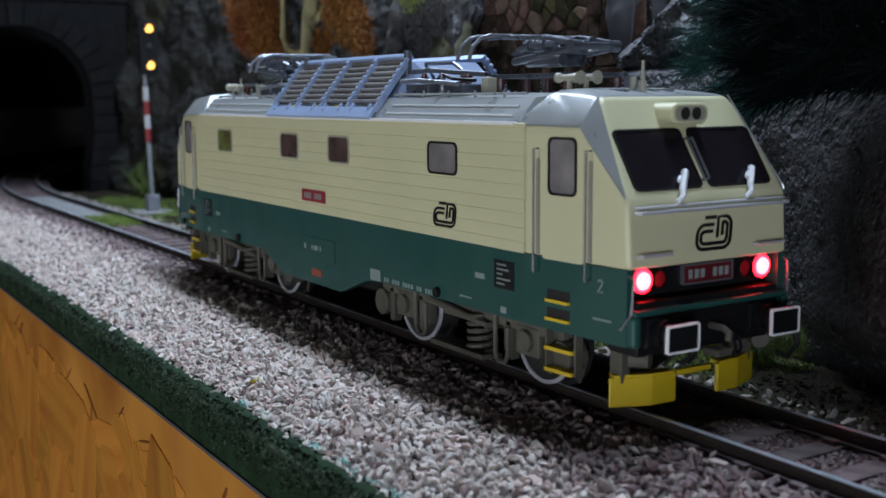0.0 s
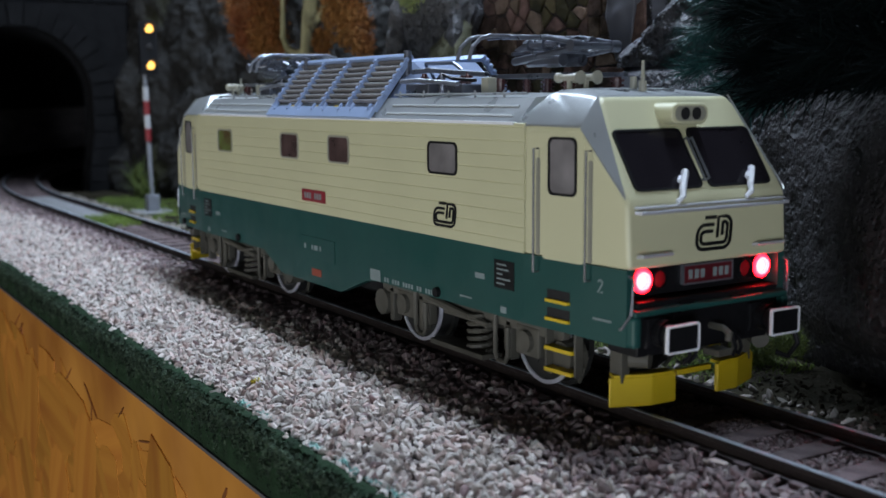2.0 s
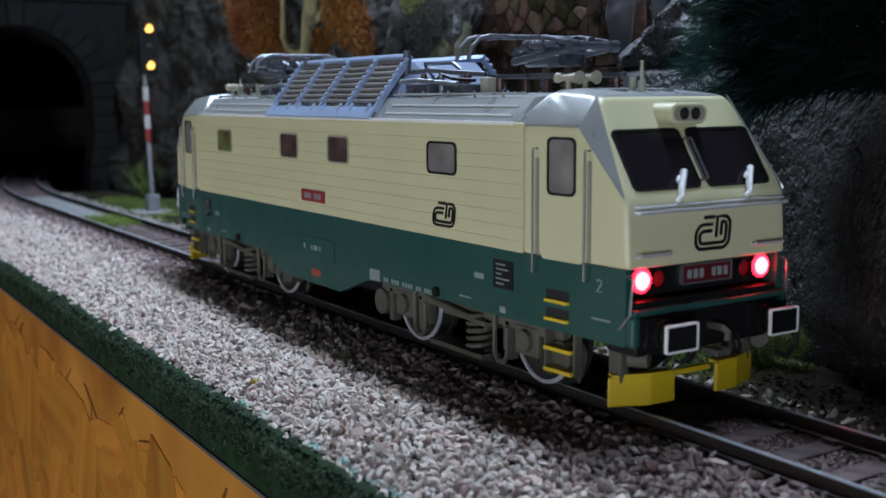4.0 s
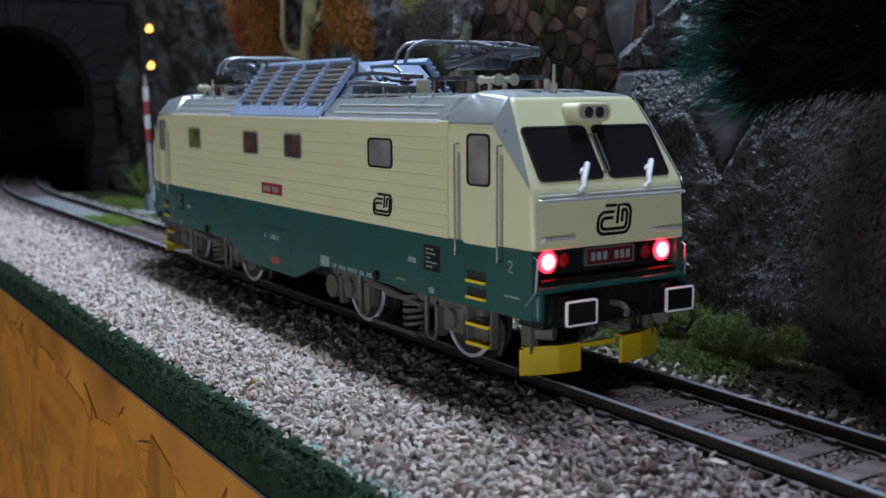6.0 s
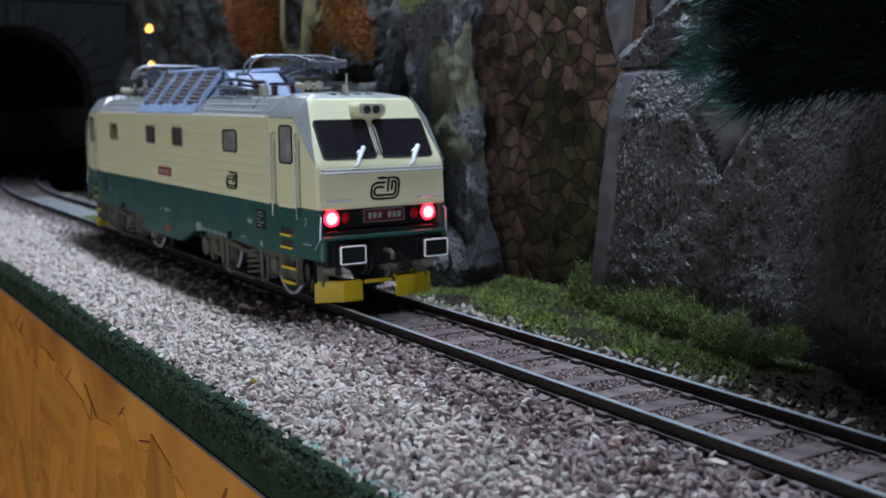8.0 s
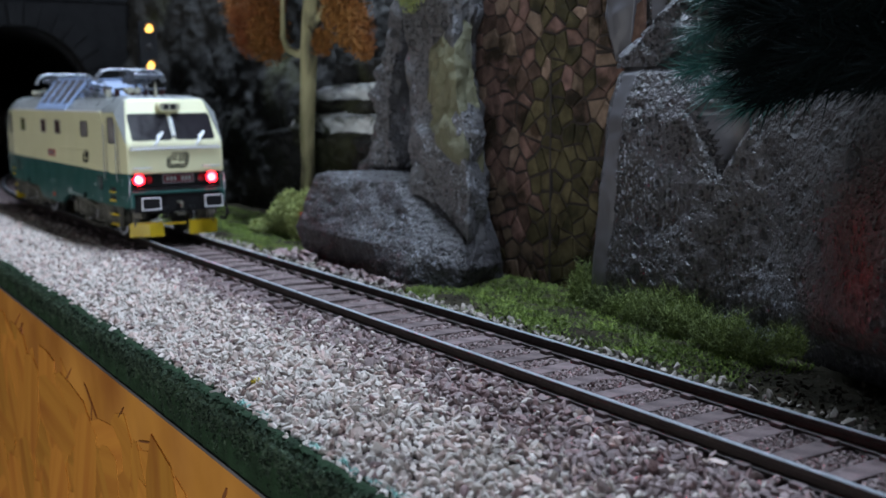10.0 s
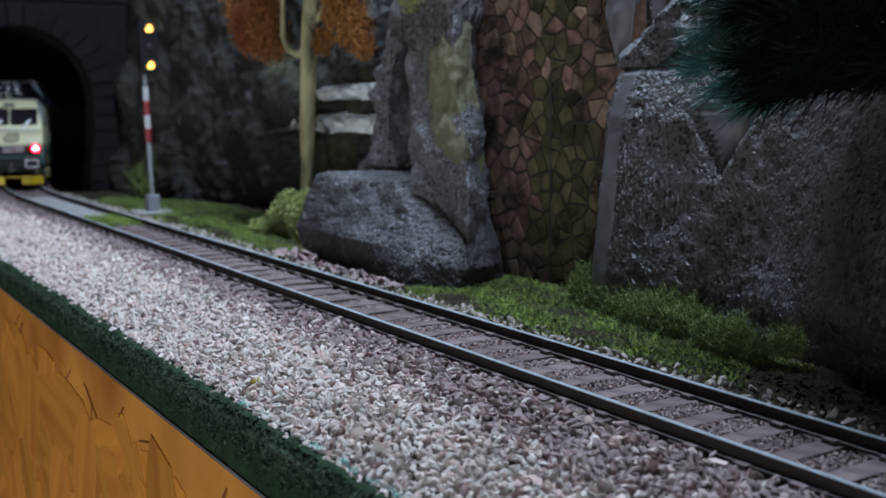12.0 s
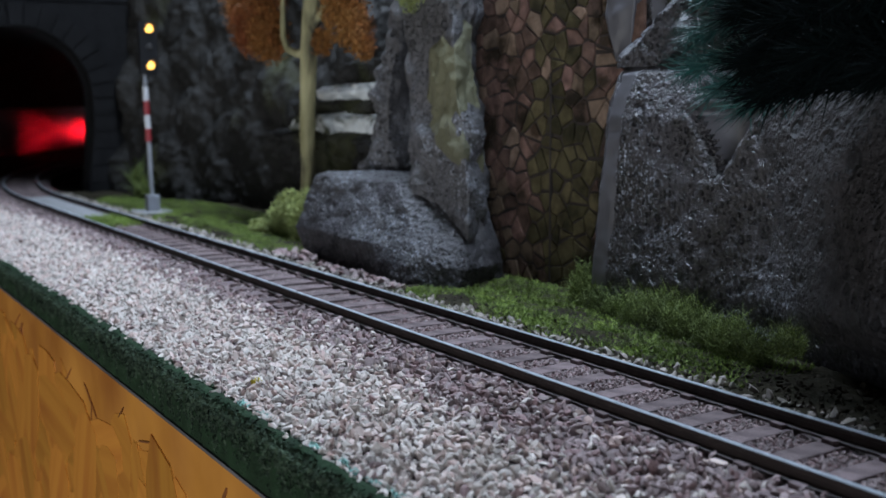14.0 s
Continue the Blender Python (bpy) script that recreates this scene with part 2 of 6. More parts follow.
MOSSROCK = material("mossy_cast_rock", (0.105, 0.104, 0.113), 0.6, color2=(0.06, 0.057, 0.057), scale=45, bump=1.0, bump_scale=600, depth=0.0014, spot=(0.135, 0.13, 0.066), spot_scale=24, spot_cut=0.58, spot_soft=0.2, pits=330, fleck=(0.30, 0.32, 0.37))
DARKROCK = material("dark_rock_face", (0.0115, 0.0110, 0.0102), 0.7, spec=0.3, var=0.45, scale=60, bump=1.0, bump_scale=220, depth=0.002, spot=(0.032, 0.034, 0.013), spot_scale=22, spot_cut=0.56)
# Mid-grey rock made pale: light from above is put into the colour.
TOPLITROCK = material("toplit_ledge_rock", (0.50, 0.52, 0.52), 0.7, var=0.4, scale=70, bump=1.0, bump_scale=200, depth=0.003, spot=(0.03, 0.034, 0.016), spot_scale=70, spot_cut=0.48, spot_soft=0.1)
SMOOTHROCK = material("smooth_plaster", (0.068, 0.067, 0.076), 0.5, var=0.25, scale=60, bump=0.3, bump_scale=260)
MOSSPLASTER = material("yellowish_moss_coat", (0.14, 0.136, 0.076), 0.75, color2=(0.08, 0.079, 0.05), scale=38, bump=1.0, bump_scale=400, depth=0.0014, spot=(0.07, 0.07, 0.074), spot_scale=60, spot_cut=0.57, spot_soft=0.2)
WALLSTONE = material("reddish_brown_wall_stone", (0.092, 0.057, 0.045), 0.95, spec=0.1, var=0.45, scale=300, bump=0.8, bump_scale=1200, obj_random=0.45, spot=(0.022, 0.016, 0.010), spot_scale=120, spot_cut=0.52, spot_soft=0.12)
TANSTONE = material("tan_wall_stone", (0.13, 0.092, 0.066), 0.95, spec=0.1, var=0.35, scale=300, bump=0.8, bump_scale=1200, obj_random=0.35, spot=(0.030, 0.020, 0.012), spot_scale=120, spot_cut=0.54, spot_soft=0.12)
MOSSSTONE = material("mossy_wall_stone", (0.050, 0.042, 0.021), 0.95, spec=0.1, var=0.5, scale=250, bump=0.8, bump_scale=1200, obj_random=0.45, spot=(0.018, 0.016, 0.008), spot_scale=90, spot_cut=0.52)
MORTAR = material("dark_wall_joint", (0.020, 0.014, 0.011), 0.95, var=0.3, scale=300, bump=0.5)
PORTALSTONE = material("dark_portal_stone", (0.0055, 0.0055, 0.006), 0.9, spec=0.12, var=0.25, scale=150, bump=0.5, bump_scale=500, obj_random=0.2, depth=0.001)
TUNNELWALL = material("pale_tunnel_plaster", (0.74, 0.69, 0.67), 0.8, var=0.35, scale=60, bump=0.8, bump_scale=160, depth=0.002, stretch=(0.3, 0.3, 1.6))
# Near-black colour stands for the shade inside the tunnel.
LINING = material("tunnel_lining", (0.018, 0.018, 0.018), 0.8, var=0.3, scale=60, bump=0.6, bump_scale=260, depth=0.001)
BARK = material("pale_mossy_bark", (0.46, 0.43, 0.24), 0.85, color2=(0.20, 0.185, 0.09), scale=120, spot=(0.055, 0.05, 0.03), spot_scale=110, spot_cut=0.54, bump=1.0, bump_scale=500, depth=0.0012, stretch=(1.0, 1.0, 0.35))
AUTUMN = material("rust_orange_leaves", (0.20, 0.055, 0.012), 0.8, color2=(0.27, 0.13, 0.02), scale=30, bump=0.0, island=0.28)
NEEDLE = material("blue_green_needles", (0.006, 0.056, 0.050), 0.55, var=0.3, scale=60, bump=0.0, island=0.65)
# Same needles again, the crown's shade put into the colour.
SHADENEEDLE = material("shaded_needles", (0.002, 0.004, 0.004), 0.95, spec=0.05, var=0.3, scale=60, bump=0.0, island=0.5)
DARKBARK = material("dark_bark", (0.03, 0.022, 0.016), 0.9, var=0.3, scale=200, bump=0.6)
OSB = material("varnished_board", (0.60, 0.26, 0.04), 0.45, color2=(0.28, 0.09, 0.014), scale=30, bump=0.15, bump_scale=250, spot=(0.10, 0.03, 0.006), spot_scale=55, spot_cut=0.66)
DARKSTRAND = material("dark_strand_gap", (0.20, 0.065, 0.014), 0.55, var=0.3, scale=80, bump=0.1, obj_random=0.3)
BOARDEDGE = material("dull_grey_edge", (0.10, 0.095, 0.10), 0.6, var=0.4, scale=60, bump=0.1)
STRAND = material("varnished_wood_strand", (0.68, 0.31, 0.045), 0.36, color2=(0.38, 0.125, 0.018), scale=90, bump=0.2, bump_scale=500, obj_random=0.18, spot=(0.15, 0.045, 0.010), spot_scale=150, spot_cut=0.66, stretch=(0.12, 1.0, 1.3))
POLEGREY = material("grey_signal_pole", (0.20, 0.21, 0.235), 0.5, var=0.15, bump=0.05)
POLERED = material("red_signal_band", (0.20, 0.014, 0.018), 0.5, var=0.15, bump=0.05)
POLEWHITE = material("dull_white_band", (0.42, 0.43, 0.45), 0.55, var=0.15, bump=0.05)
CONCRETE = material("pale_concrete", (0.24, 0.24, 0.245), 0.85, var=0.2, scale=250, bump=0.4, bump_scale=900)
YELLOWTUFT = material("yellow_flock", (0.55, 0.45, 0.05), 0.9, var=0.2, bump=0.0)
BACKDROP = material("black_backdrop", (0.008, 0.008, 0.008), 0.95, var=0.3, scale=10, bump=0.0)

# ---- the track's line: straight along y = 0, then an arc into the tunnel ----
ARC_X, ARC_R = -320.6, 561.0
TRACK_A, TRACK_B = 190.0, -1030.0


def track(s):
    """Place and turn of the line at s; s runs as x on the straight."""
    if s >= ARC_X:
        return s, 0.0, 0.0
    a = (ARC_X - s) / ARC_R
    return ARC_X - ARC_R * math.sin(a), ARC_R * (1 - math.cos(a)), -a


def beside(s, off, z):
    x, y, a = track(s)
    return x - math.sin(a) * off, y + math.cos(a) * off, z


def stations(step_straight, step_arc):
    out = list(np.arange(TRACK_A, ARC_X, -step_straight)) + list(np.arange(ARC_X, TRACK_B, -step_arc))
    return [float(v) for v in out] + [TRACK_B]


def sweep(name, profile, places, mat, closed=True, parent=None, smooth=False):
    """A profile of (offset, height) drawn along the line."""
    verts, faces = [], []
    n = len(profile)
    for s in places:
        verts += [beside(s, o, z) for o, z in profile]
    for i in range(len(places) - 1):
        for k in range(n if closed else n - 1):
            j = (k + 1) % n
            faces.append((i * n + k, i * n + j, (i + 1) * n + j, (i + 1) * n + k))
    if closed:
        faces += [tuple(range(n))[::-1], tuple((len(places) - 1) * n + k for k in range(n))]
    ob = raw_mesh(name, verts, faces, mat, smooth)
    if parent:
        ob.parent = parent
    return ob


def ground_height(x, y):
    """Ballast shoulder towards the board, level track bed, slightly raised verge behind."""
    if y < -15:
        h = -3.3 - 2.2 * min(1.0, (-15 - y) / 30)
    elif abs(y) < 7.5:
        h = -2.85
    elif y < 15:
        h = -3.3
    else:
        h = -3.4 + 0.8 * min(1.0, (y - 15) / 25)
    return h + 0.35 * noise.noise(Vector((x * 0.09, y * 0.09, 0)))


def sheet(name, x0, x1, y0, y1, step, mat, lift=0.0, rough=0.0):
    nx, ny = int((x1 - x0) / step) + 1, int((y1 - y0) / step) + 1
    verts = []
    for i in range(nx):
        for j in range(ny):
            x, y = x0 + (x1 - x0) * i / (nx - 1), y0 + (y1 - y0) * j / (ny - 1)
            verts.append((x, y, ground_height(x, y) + lift + rough * noise.noise(Vector((x * 0.6, y * 0.6, 3)))))
    faces = [(i * ny + j, (i + 1) * ny + j, (i + 1) * ny + j + 1, i * ny + j + 1) for i in range(nx - 1) for j in range(ny - 1)]
    return raw_mesh(name, verts, faces, mat, True)


ground = tagged(sheet("ground", -380, 260, -50.5, 16, 2.0, BED, 0.0, 0.5), "grey-brown ballast bed under the track", "ground", kind="structure")
verge = tagged(sheet("verge", -372, 260, 14, 120, 2.0, MOSSGROUND, 0.15, 0.7), "mossy dark verge between track and rocks", "ground", kind="structure")
tagged(part("floor", box(-1150, 800, -1000, 760, -1010, -1000), MORTAR), "dark room floor under the layout", "floor", kind="structure")
floor_verts = [(-1100, -400, -6.5), (-372, -400, -6.5), (-372, 700, -6.5), (-1100, 700, -6.5)]
tagged(raw_mesh("tunnel_floor", floor_verts, [(0, 1, 2, 3)], EARTH), "dark earth floor inside the tunnel", "ground", kind="structure")

# ---- track ----
railway = tagged(new("railway_track"), "model railway track with dark rails and brown sleepers in ballast", "track", kind="structure")
PLACES = stations(20, 8)
for side in (-1, 1):
    c = 8.65 * side
    web = [(c - 0.95, -2.3), (c - 0.95, -1.95), (c - 0.25, -1.7), (c - 0.25, -0.75), (c - 0.45, -0.6), (c - 0.45, -0.1), (c + 0.45, -0.1), (c + 0.45, -0.6), (c + 0.25, -0.75), (c + 0.25, -1.7), (c + 0.95, -1.95), (c + 0.95, -2.3)]
    rail = sweep("rail", web, PLACES, RUST, parent=railway)
    head = sweep("rail_head", [(c - 0.43, -0.1), (c - 0.36, 0.0), (c + 0.36, 0.0), (c + 0.43, -0.1)], PLACES, STEEL, parent=rail)
    head["label"] = "worn bright running surface"

SLEEPER_STEP = 8.9
bm = box(-1.9, 1.9, -15, 15, -3.9, -2.35, 0.18)
for side in (-1, 1):
    for k in (-1, 1):
        box(-1.1, 1.1, side * 8.65 + k * 1.5 - 0.55, side * 8.65 + k * 1.5 + 0.55, -2.4, -1.65, 0.12, bm)
first_sleeper = part("sleeper", bm, SLEEPER, railway)
first_sleeper.matrix_basis = pose(150 * MM, 0, 0)
s = 150 - SLEEPER_STEP
while s > -700:
    x, y, a = track(s)
    shared("sleeper", first_sleeper, Matrix.Translation((x * MM, y * MM, 0)) @ Matrix.Rotation(a + random.uniform(-0.015, 0.015), 4, "Z"), railway)
    s -= SLEEPER_STEP

# infill between the rails before the tunnel, and a green patch
tagged(sweep("track_infill", [(-7.0, -3.6), (-7.0, -1.9), (7.0, -1.9), (7.0, -3.6)], [-232, -262, -290, -318, -345], CONCRETE), "pale grey infill slab between the rails", "slab", kind="structure")

# ---- layout edge: green foam strip and varnished strand board ----
EDGE_END, EDGE_FALL = -10.9, -0.0128
verts, faces = [], []
xs = np.arange(-420, 262, 1.5)
prof = [(-48.6, -5.0), (-50.0, -4.3), (-51.6, -4.6), (-52.6, -6.5), (-52.9, -9.5), (-53.1, -12.5), (-53.2, -14.6), (-49, -14.8)]
for x in xs:
    for j, (y, z) in enumerate(prof):
        k = 0.6 if 0 < j < 6 else 0.0
        z = -4.3 + (z + 4.3) * (EDGE_END + EDGE_FALL * (x + 150) + 4.3) / -10.3 if z < -6 else z
        verts.append((x, y + k * noise.noise(Vector((x * 0.5, y * 0.7, z * 0.7))), z + k * noise.noise(Vector((x * 0.5, y * 0.7 + 9, z * 0.7)))))
n = len(prof)
faces = [(i * n + j, i * n + j + 1, (i + 1) * n + j + 1, (i + 1) * n + j) for i in range(len(xs) - 1) for j in range(n - 1)]
tagged(raw_mesh("edge_strip", verts, faces, FOAM, True), "dark green foam strip along the layout's edge", "edging", kind="structure")


def edge_z(x):
    """The strip's lower edge falls slightly along the layout."""
    return EDGE_END + EDGE_FALL * (x + 150)


board = tagged(part("fascia_board", prism([(-420, edge_z(-420)), (260, edge_z(260)), (260, -210), (-420, -210)], "y", -53.2, -49.0), OSB), "varnished orange-brown strand board closing the layout's front", "board", kind="structure")
tagged(part("board_edge", prism([(-420, edge_z(-420) + 0.5), (260, edge_z(260) + 0.5), (260, edge_z(260) - 0.1), (-420, edge_z(-420) - 0.1)], "y", -53.6, -49.2), BOARDEDGE), "thin grey line on top of the board", "trim", kind="structure")

# ---- rocks ----
def cells(p, scale):
    d, pts = noise.voronoi(p * scale)
    return d[1] - d[0], noise.cell(pts[0] * 7.3)


def rock(name, levels, mat, label, per_edge=10, rows=60, rough=2.0, facet=1.6, scale=0.055, category="rock", kind="", pits=0.0, dents=(), smooth_edge=None, smooth_share=1.0):
    """A rock from plans at rising heights, each a list of as many corners, broken up by facets and grain."""
    nc = len(levels[0][1])
    n = nc * per_edge
    hollow = set()
    verts, faces = [], []
    z0, z1 = levels[0][0], levels[-1][0]
    for r in range(rows + 1):
        z = z0 + (z1 - z0) * r / rows
        for (za, pa), (zb, pb) in zip(levels, levels[1:]):
            if za <= z <= zb + 1e-6:
                t = (z - za) / (zb - za)
                plan = [(ax + (bx - ax) * t, ay + (by - ay) * t) for (ax, ay), (bx, by) in zip(pa, pb)]
                break
        cx, cy = sum(p[0] for p in plan) / nc, sum(p[1] for p in plan) / nc
        for i in range(nc):
            a, b, c, d = plan[i - 1], plan[i], plan[(i + 1) % nc], plan[(i + 2) % nc]
            for k in range(per_edge):
                u = k / per_edge
                w = 0.12 * 4 * u * (1 - u)
                x = b[0] + (c[0] - b[0]) * u
                y = b[1] + (c[1] - b[1]) * u
                x += w * (x - (a[0] + d[0]) / 2) * 0.12
                y += w * (y - (a[1] + d[1]) / 2) * 0.12
                q = Vector((x, y, z))
                out = Vector((0, 0, 0))
                for e0, e1, wt in ((a, b, max(0.0, 0.5 - u)), (b, c, 1.0), (c, d, max(0.0, u - 0.5))):
                    nv = Vector((e1[1] - e0[1], e0[0] - e1[0], 0)).normalized()
                    out += nv * wt * (1 if nv.x * ((e0[0] + e1[0]) / 2 - cx) + nv.y * ((e0[1] + e1[1]) / 2 - cy) > 0 else -1)
                out.normalize()
                edge, shade = cells(q, scale)
                push = facet * (min(edge, 0.6) * 3 - 0.9) + rough * noise.fractal(q * 0.05, 1.0, 2.0, 4) * 0.8 + 0.35 * rough * noise.noise(q * 0.35)
                if pits:
                    pd = noise.voronoi(q * 0.22)[0][0]
                    push -= pits * max(0.0, 0.35 - pd) * 3
                for dx, zlo, zhi, half, depth in dents:
                    if zlo < z < zhi and y < 60:
                        side_ = abs(x - dx) / (half * (z - zlo) / (zhi - zlo) + 0.01)
                        push -= depth * max(0.0, 1 - side_**2) ** 1.3 * min(1.0, (z - zlo) / 3, (zhi - z) / 1.6)
                        hollow.update([len(verts)] if side_ < 0.8 and z < zhi - 0.6 else [])
                if smooth_edge == i and u < smooth_share:
                    push *= 0.6
                q2 = q + out * push + Vector((0, 0, 0.6 * rough * noise.noise(q * 0.08 + Vector((5, 5, 5))))) * (1 if 0 < r < rows else 0)
                verts.append(tuple(q2))
    for r in range(rows):
        for i in range(n):
            j = (i + 1) % n
            faces.append((r * n + i, r * n + j, (r + 1) * n + j, (r + 1) * n + i))
    top = len(verts)
    last = verts[-n:]
    verts.append((sum(v[0] for v in last) / n, sum(v[1] for v in last) / n, z1 + 0.8))
    faces += [(rows * n + i, rows * n + (i + 1) % n, top) for i in range(n)]
    ob = raw_mesh(name, verts, faces, mat, True)
    if smooth_edge is not None:
        ob.data.materials.append(SMOOTHROCK)
        for k, p in enumerate(ob.data.polygons):
            if k < rows * n and smooth_edge * per_edge <= k % n < (smooth_edge + smooth_share) * per_edge:
                p.material_index = 1
            elif hollow and all(v in hollow for v in p.vertices):
                p.material_index = 1
    return tagged(ob, label, category, kind=kind)


rock("boulder", [
    (-5, [(-98, 26), (-62, 26), (-38, 24.5), (-25, 33), (-30, 50), (-92, 50)]),
    (2, [(-99, 25), (-61, 25), (-37, 25), (-22, 34), (-30, 50), (-93, 50)]),
    (6, [(-99, 23.5), (-61, 24), (-39, 27), (-25, 35), (-31, 50), (-93, 50)]),
    (9, [(-98, 24), (-63, 26.5), (-42, 29), (-29, 37), (-33, 50), (-93, 50)]),
    (14, [(-97, 25.5), (-66, 29), (-48, 32), (-37, 39), (-38, 50), (-92, 50)]),
    (21.5, [(-96, 28), (-76, 32.5), (-60, 35), (-53, 41), (-52, 50), (-91, 50)]),
    (22.8, [(-91, 33), (-76, 37), (-63, 39), (-57, 43), (-56, 50), (-88, 50)])],
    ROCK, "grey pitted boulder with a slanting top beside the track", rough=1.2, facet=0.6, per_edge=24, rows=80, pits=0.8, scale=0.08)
rock("rock_pillar", [
    (-5, [(-68, 42), (-50, 36), (-27, 37), (-29, 44), (-52, 62), (-74, 62)]),
    (22, [(-66.5, 42.5), (-52, 37), (-28, 38), (-30.5, 45), (-54, 62), (-76, 62)]),
    (33, [(-66, 43), (-54, 37.6), (-31, 38.5), (-33, 45), (-55, 62), (-76, 62)]),
    (52, [(-67, 43), (-57, 38.6), (-36, 39), (-36, 45), (-56, 62), (-76, 62)]),
    (70, [(-69, 43.4), (-59, 39.5), (-38, 40), (-36, 46), (-56, 62), (-76, 62)]),
    (95, [(-67, 44), (-59, 41.5), (-38, 41), (-36, 46), (-54, 62), (-74, 62)])],
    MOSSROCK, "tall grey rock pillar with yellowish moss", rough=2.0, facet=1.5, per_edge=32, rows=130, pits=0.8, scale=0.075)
rock("rock_crag", [
    (-5, [(-114, 49), (-92, 45), (-79, 44), (-80, 62), (-114, 62)]),
    (20, [(-109, 48), (-90, 43.5), (-78.5, 44), (-80, 62), (-112, 62)]),
    (29, [(-96, 46.5), (-85, 42.5), (-78.5, 44), (-80, 62), (-100, 62)]),
    (48, [(-90, 45.5), (-83, 42), (-78, 44.2), (-79, 62), (-96, 62)]),
    (58, [(-86, 45.5), (-79, 42.5), (-73, 44.4), (-75, 62), (-92, 62)]),
    (74, [(-80.5, 46.5), (-76, 43.5), (-69, 45.4), (-70, 62), (-86, 62)]),
    (95, [(-78, 47.5), (-74, 44.5), (-68, 46), (-68, 62), (-84, 62)])],
    MOSSROCK, "dark jagged crag split from the rock pillar", rough=1.8, facet=2.0, per_edge=24, rows=110, pits=0.8, scale=0.09)
rock("moss_drape", [
    (25, [(-38, 41), (-34, 40), (-32, 40.5), (-33.4, 45.6), (-40, 46)]),
    (32, [(-46, 38.9), (-37, 36.4), (-29.8, 38.2), (-32.6, 45.8), (-44, 47)]),
    (40, [(-46, 39.2), (-38, 36.7), (-31.8, 37.9), (-33.8, 45.8), (-44, 47)]),
    (44, [(-49, 39), (-40, 36.6), (-32.0, 37.5), (-34, 45.8), (-46, 47)]),
    (54, [(-49, 39.6), (-41, 37.4), (-34.2, 38.1), (-35, 46), (-47, 47)]),
    (66, [(-47, 42), (-42, 41.5), (-38.6, 41.5), (-37.4, 46), (-44, 47)])],
    MOSSPLASTER, "yellow-green mossy coat moulded over the rock pillar", rough=2.0, facet=0.8, per_edge=20, rows=70, category="moss", scale=0.1)
rock("plaster_flake", [
    (6, [(-40, 48.5), (-36.5, 49), (-36.5, 50), (-40, 50.5)]),
    (14, [(-40, 48.6), (-36.4, 49.2), (-36.4, 50.2), (-40, 50.7)]),
    (30, [(-44, 49.6), (-42.6, 49.8), (-42.6, 50.8), (-44, 51)])],
    SMOOTHROCK, "thin pale grey plaster flake against the stone wall", rough=0.5, facet=0.2, per_edge=8, rows=24)
rock("cliff", [
    (-6, [(2, 55), (11, 45), (62, 44), (96, 38), (170, 34), (260, 34), (260, 110), (3, 110)]),
    (6, [(3, 55), (11.5, 45), (62, 43), (96, 34), (170, 30), (260, 30), (260, 110), (4, 110)]),
    (40, [(5, 55), (15.5, 46), (62, 44), (100, 33), (170, 28), (260, 28), (260, 110), (7, 110)]),
    (49, [(8, 56), (18, 48), (62, 48), (100, 40), (170, 36), (260, 36), (260, 110), (8, 110)]),
    (53, [(9, 57.5), (20, 54), (62, 54), (102, 48), (170, 44), (260, 44), (260, 110), (12, 110)]),
    (100, [(6, 60), (15, 58), (64, 62), (104, 62), (170, 58), (260, 58), (260, 110), (12, 110)])],
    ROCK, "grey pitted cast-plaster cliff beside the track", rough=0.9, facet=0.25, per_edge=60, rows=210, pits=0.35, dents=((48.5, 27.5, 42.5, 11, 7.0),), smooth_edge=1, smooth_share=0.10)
rock("upper_crag", [
    (50.5, [(9, 54), (17, 48.5), (25, 50), (25, 62), (9, 62)]),
    (53, [(9.5, 54), (18, 48), (30, 50), (30, 62), (10, 62)]),
    (58, [(15, 55), (24, 49), (37, 51), (37, 62), (15, 62)]),
    (64, [(24, 56), (32, 50), (45, 52), (45, 64), (24, 64)]),
    (76, [(38, 57), (46, 52), (58, 54), (58, 66), (38, 66)])],
    ROCK, "rough grey crag rising slantwise on top of the cliff", rough=3.0, facet=1.6, per_edge=26, rows=70, pits=0.8, scale=0.1)
rock("plaster_block", [
    (52, [(6.5, 56), (9, 53), (13, 53.5), (14, 60), (6.5, 60)]),
    (62, [(3.5, 55), (7, 52), (15, 53), (15, 60), (3.5, 60)]),
    (80, [(3, 55.5), (7, 53), (16, 54), (16, 60), (3, 60)])],
    SMOOTHROCK, "pale grey smooth plaster block at the top of the wall", rough=0.8, facet=0.4, per_edge=14, rows=40)
rock("mossy_overhang", [
    (50.5, [(14, 59), (27, 56), (36, 56), (44, 58), (44, 70), (14, 70)]),
    (66, [(12, 59), (26, 56), (44, 57), (58, 60), (58, 70), (11, 70)]),
    (100, [(12, 60), (26, 57), (46, 58), (60, 61), (60, 70), (12, 70)])],
    DARKROCK, "dark mossy rock behind the cliff's top", rough=2.0, facet=1.6, per_edge=24, rows=60)
